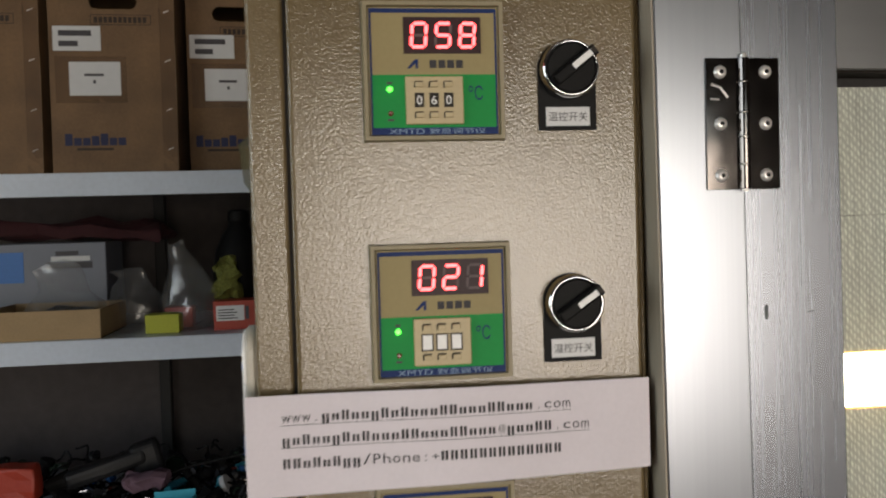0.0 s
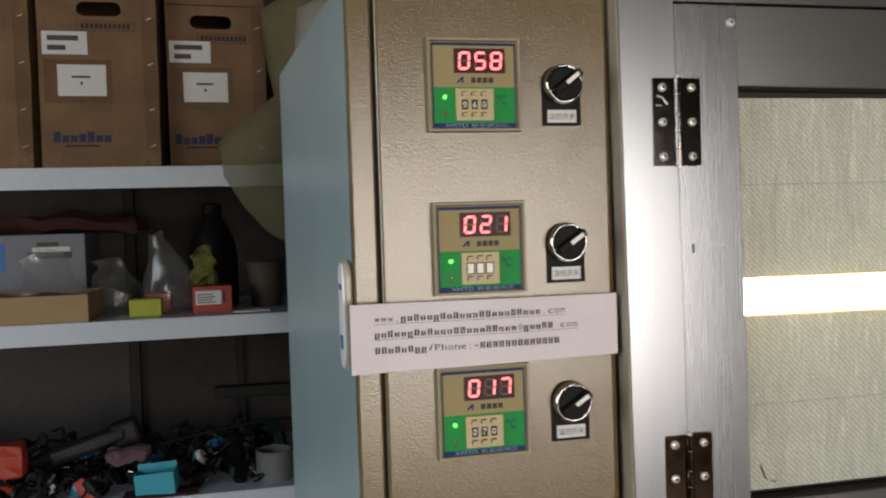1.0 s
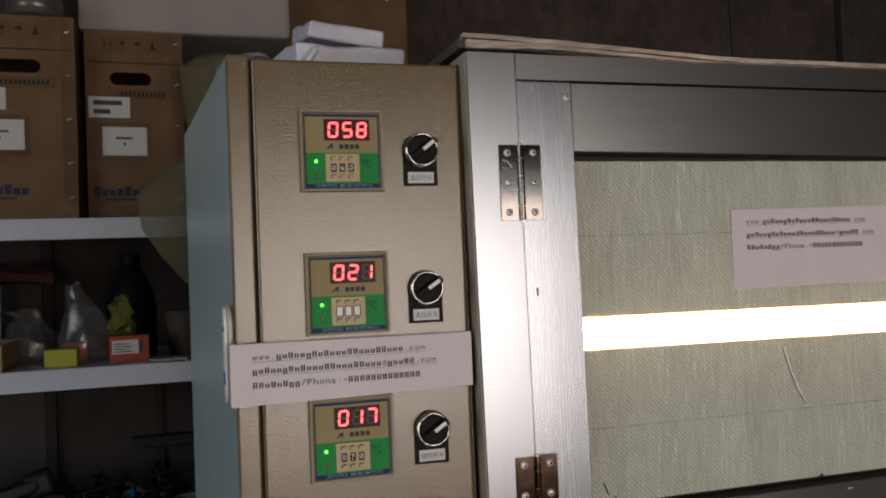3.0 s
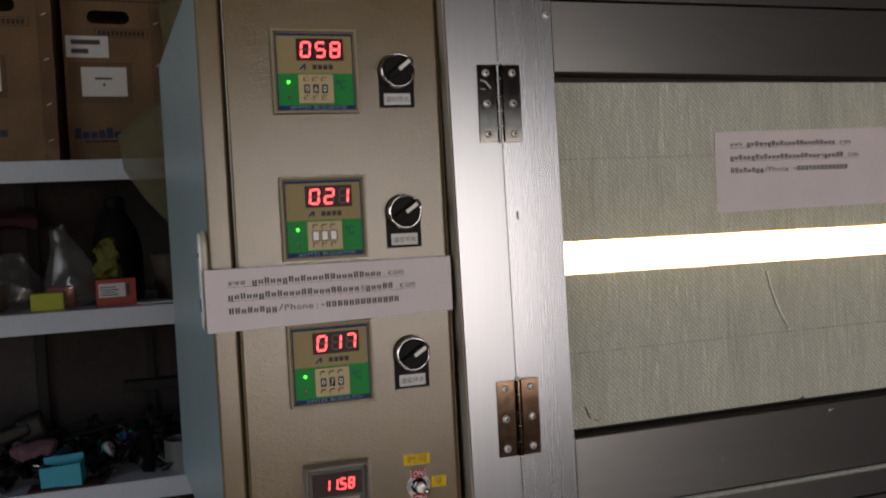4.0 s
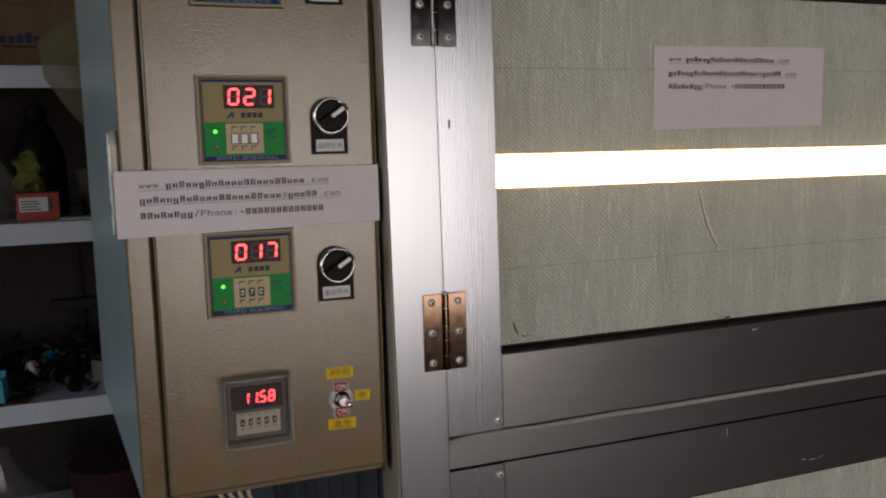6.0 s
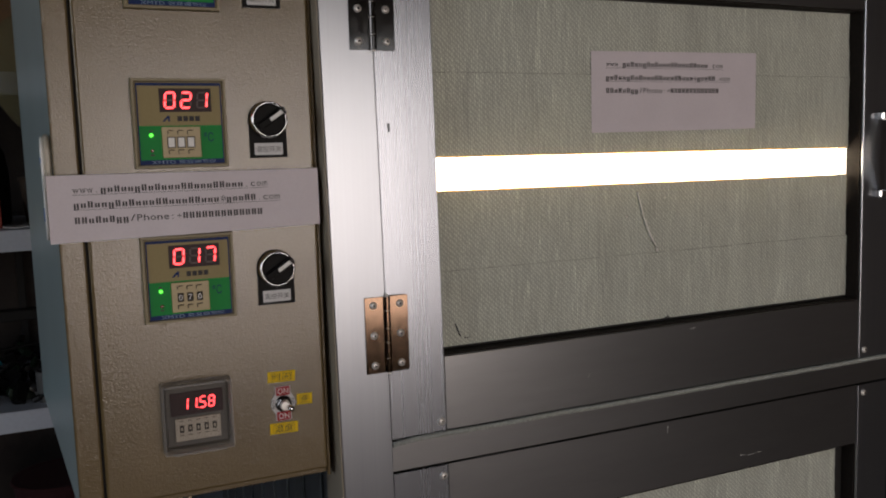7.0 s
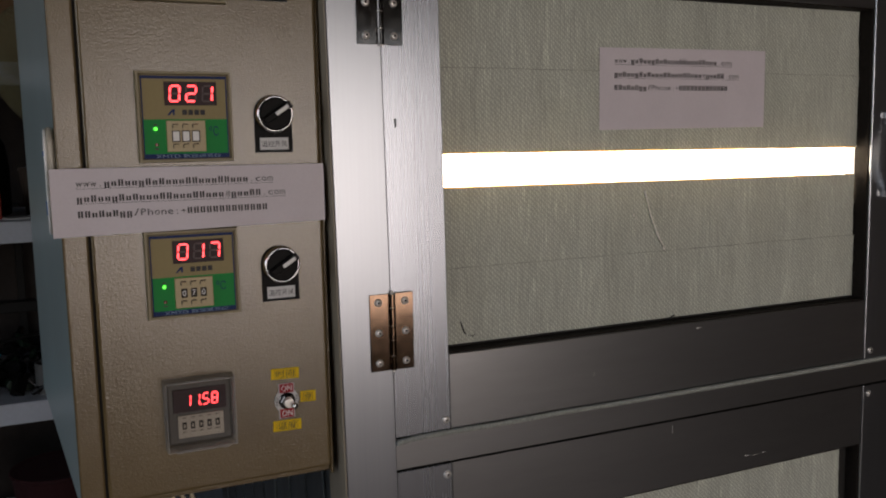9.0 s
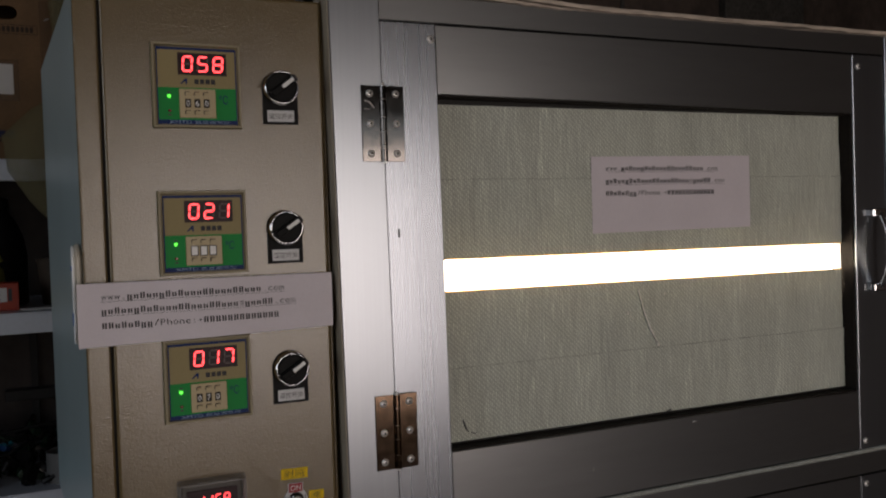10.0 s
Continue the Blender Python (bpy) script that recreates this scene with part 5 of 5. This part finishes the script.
film_bag((-0.547, 1.915, Z2 + 0.006), 0.095, 0.07, 0.135, 2, "crumpled clear plastic bag lying in the tray")
film_bag((-0.292, 1.925, Z2 + 0.001), 0.060, 0.05, 0.20, 6, "crumpled clear plastic bag standing on the shelf")
film_bag((-0.425, 2.02, Z2 + 0.001), 0.07, 0.06, 0.13, 11, "crumpled clear plastic bag beside the tray")
solid("parts_in_bag", rough_up(block(-0.05, 0.05, -0.04, 0.04, 0, 0.05, 0.008), 0.012, 0.03, 3), DARK, "dark machine parts lying in the tray", "machine parts", (-0.53, 1.915, Z2 + 0.004))
solid("foam_in_bag", rough_up(block(-0.022, 0.022, -0.02, 0.02, 0, 0.085, 0.01), 0.022, 0.018, 4), FOAM_OLIVE, "yellow-green foam scrap in a plastic bag", "foam", (-0.208, 1.935, Z2 + 0.062))
solid("small_stand", rough_up(block(-0.02, 0.02, -0.018, 0.018, 0, 0.062, 0.003), 0.002, 0.02, 1), DARK, "dark block under the foam scrap", "block", (-0.208, 1.935, Z2))
pb = thing("printed_box", "white and blue printed box behind the tray", "box", (-0.623, 2.06, Z2))
part("body", block(-0.13, 0.13, 0, 0.16, 0, 0.194, 0.002), PRINT_BOX, pb)
part("blue_panel", block(-0.125, -0.050, -0.001, 0.0, 0.105, 0.175), BLUE, pb)
part("picture", joined(block(0.0, 0.100, -0.001, 0.0, 0.135, 0.150), block(0.02, 0.07, -0.001, 0.0, 0.165, 0.175)), INK_SOFT, pb)
part("picture", block(0.01, 0.095, -0.0014, 0.0, 0.152, 0.163), LABEL, pb, "white stripe of the printed picture")
solid("red_cloth_bag", rough_up(block(-0.20, 0.21, 0, 0.13, 0, 0.034, 0.004, 2), 0.030, 0.07, 6), DARK_RED, "dark red cloth bundle on top of the printed box", "cloth", (-0.575, 2.08, Z2 + 0.206), (0, 2, 0))
solid("foam_block", rough_up(block(-0.035, 0.035, 0, 0.05, 0, 0.040, 0.003), 0.0015, 0.03, 2), SPONGE, "bright yellow-green foam block on the shelf", "foam block", (-0.333, 1.850, Z2))
rb = thing("red_carton", "small orange-red carton with a white label", "carton", (-0.186, 1.868, Z2), (0, 0, 4))
part("body", block(-0.044, 0.044, 0, 0.07, 0, 0.062, 0.0015), RED_CARD, rb)
s = part("label_sticker", block(-0.038, 0.020, -0.001, 0.0, 0.020, 0.052), LABEL, rb, "white label")
part("label_bars", joined(block(0.0225, 0.030, -0.0012, 0, 0.022, 0.050), *[block(-0.034, 0.006 - 0.006 * (i % 2), -0.0014, -0.001, 0.024 + 0.006 * i, 0.0265 + 0.006 * i) for i in range(4)]), INK_SOFT, s)
solid("small_red_box", block(-0.03, 0.03, 0, 0.05, 0, 0.046, 0.002), RED_CARD, "small red carton behind the foam block", "carton", (-0.315, 1.945, Z2))
bt = thing("spray_bottle", "tall black plastic bottle on the shelf", "bottle", (-0.190, 2.045, Z2))
part("body", lathe([(0.056, 0.0), (0.060, 0.006), (0.061, 0.120), (0.054, 0.165), (0.036, 0.205), (0.024, 0.220), (0.022, 0.236)], 32), BLACK, bt, smooth=True)
part("cap", lathe([(0.024, 0.232), (0.025, 0.236), (0.024, 0.256), (0.018, 0.260)], 24), BLACK, bt)
cup = thing("paper_cup", "dim brown cup with a lid on the shelf", "cup", (-0.062, 2.00, Z2))
part("body", lathe([(0.034, 0.0), (0.036, 0.003), (0.046, 0.100), (0.045, 0.104)], 28), CUP, cup)
part("lid", lathe([(0.048, 0.102), (0.049, 0.106), (0.047, 0.111), (0.030, 0.113)], 28), CUP, cup)
solid("paper_scrap", rough_up(block(-0.04, 0.04, -0.025, 0.025, 0, 0.003), 0.002, 0.03, 3), LABEL, "small scrap of white paper on the shelf", "paper", (-0.098, 1.850, Z2 + 0.002))

# ---- things on the lower shelf ----
Z3 = SZ[2]


def clutter(n, x0, x1, y0, y1, z, seed, big=1.0):
    """A heap of small parts: studs, blocks, bent wires and rings."""
    r = random.Random(seed)
    bms = []
    for i in range(n):
        x, y = r.uniform(x0, x1), r.uniform(y0, y1)
        lift = z + 0.045 * r.random() ** 1.6 * (0.35 + (y - y0) / (y1 - y0))
        tip = 25 if i % 4 == 2 else 70
        m = pose(x, y, lift + 0.012, r.uniform(-tip, tip), r.uniform(-tip, tip), r.uniform(0, 360))
        k = i % 4
        s = big * r.uniform(0.6, 1.4)
        if k == 0:
            b = lathe([(0.010 * s, -0.015 * s), (0.011 * s, -0.013 * s), (0.011 * s, 0.010 * s), (0.007 * s, 0.013 * s), (0.006 * s, 0.026 * s)], 10)
        elif k == 1:
            b = block(-0.022 * s, 0.022 * s, -0.010 * s, 0.010 * s, -0.007 * s, 0.007 * s, 0.002, 1)
        elif k == 2:
            b = tube([(0.040 * s * math.cos(a), 0.026 * s * math.sin(a), 0.008 * math.sin(3 * a)) for a in [0.35 * j for j in range(12)]], 0.0028, 6)
        else:
            b = lathe([(0.013 * s, -0.006), (0.020 * s, -0.006), (0.021 * s, 0.0), (0.020 * s, 0.006), (0.013 * s, 0.006)], 14)
        bms.append(moved(b, m))
    return joined(*bms)


for mat, n, seed, lab in ((DARK, 150, 1, "heap of dark oily machine parts and wires"), (BLACK, 80, 2, "heap of black plastic parts"), (STEEL, 26, 3, "scattered dull steel fittings"), (GREEN_DARK, 34, 4, "scattered dark green wire ends"),
                          (TURQUOISE, 9, 6, "scattered turquoise plastic pieces"), (RED_CARD, 7, 7, "scattered red plastic pieces"), (LABEL, 8, 9, "scattered white plastic pieces"), (BLUE, 8, 12, "scattered blue plastic pieces")):
    solid("machine_parts", clutter(n, -0.95, -0.02, 1.84, 2.22, Z3, seed), mat, lab, "machine parts", kind="stuff")
tb = thing("turquoise_box", "small open turquoise plastic box in the heap", "box", (-0.322, 1.808, Z3 + 0.004), (0, -3, -4))
for nme, b in (("front_wall", (-0.043, 0.043, 0, 0.002, 0, 0.050)), ("back_wall", (-0.043, 0.043, 0.05, 0.052, 0, 0.062)), ("side_wall", (-0.043, -0.041, 0.002, 0.05, 0, 0.05)), ("side_wall", (0.041, 0.043, 0.002, 0.05, 0, 0.05)), ("base", (-0.043, 0.043, 0.002, 0.05, 0, 0.002))):
    part(nme, block(*b, 0.0006, 1), TURQUOISE, tb)
solid("red_rag", rough_up(block(-0.07, 0.09, 0, 0.06, 0, 0.006, 0.002), 0.004, 0.03, 3), DARK_RED, "dark red rag under the turquoise box", "rag", (-0.322, 1.803, Z3 + 0.001))
mug = thing("grey_tube", "short grey plastic tube standing on the shelf", "tube", (-0.060, 1.875, Z3))
part("wall", lathe([(0.037, 0.0), (0.042, 0.0), (0.042, 0.068), (0.040, 0.070), (0.037, 0.068), (0.0365, 0.01)], 30), GREY, mug, smooth=False)
solid("red_box", rough_up(block(-0.055, 0.045, 0, 0.06, 0, 0.075, 0.006), 0.006, 0.04, 2), RED_CARD, "bright red plastic case in the heap", "case", (-0.662, 1.90, Z3 + 0.045))
solid("black_cable", tube([(-0.42, 2.0, 0.800), (-0.36, 1.99, 0.822), (-0.30, 1.99, 0.838), (-0.21, 1.99, 0.854), (-0.12, 1.99, 0.866), (-0.03, 1.99, 0.872), (0.05, 2.0, 0.864), (0.10, 2.02, 0.82), (0.12, 2.05, 0.765)], 0.0045, 8), BLACK, "black cable arching over the heap", "cable", smooth=True)
solid("cloth_scrap", rough_up(block(-0.045, 0.045, -0.03, 0.03, 0, 0.03, 0.008), 0.016, 0.03, 3), PINK, "pinkish rag on the heap", "rag", (-0.395, 1.93, Z3 + 0.056))
gun = thing("glue_gun", "black tool lying on the heap", "tool", (-0.468, 2.00, Z3 + 0.074), (0, -14, 10))
part("barrel", rough_up(block(-0.11, 0.07, -0.025, 0.025, 0.0, 0.040, 0.014, 3), 0.004, 0.04, 1), DARK, gun)
part("grip", rough_up(block(0.03, 0.10, -0.022, 0.022, -0.05, 0.050, 0.014, 3), 0.004, 0.04, 1), DARK, gun)
part("nozzle", lathe([(0.012, -0.15), (0.020, -0.11), (0.022, -0.10)], 14, "X", (0, 0, 0.022)), BLACK, gun)
brk = thing("wall_bracket", "dark metal bracket on the wall behind the shelves", "bracket", (-0.085, 2.36, 0.866))
part("arm", block(-0.13, 0.16, -0.02, 0.02, 0.0, 0.030, 0.003), GAP, brk)
part("strap", block(-0.065, -0.045, 0.02, 0.035, -0.10, 0.30, 0.002), GAP, brk)

# below the lower shelf
Z4 = 0.35
solid("red_bucket", lathe([(0.080, 0.0), (0.085, 0.004), (0.105, 0.19), (0.110, 0.195), (0.107, 0.200), (0.09, 0.198)], 30), DARK_RED, "dark red plastic bucket under the shelves", "bucket", (-0.07, 1.96, Z4), smooth=False)
film_bag((-0.36, 1.98, Z4), 0.15, 0.12, 0.27, 21, "large crumpled clear bag on the bottom shelf")
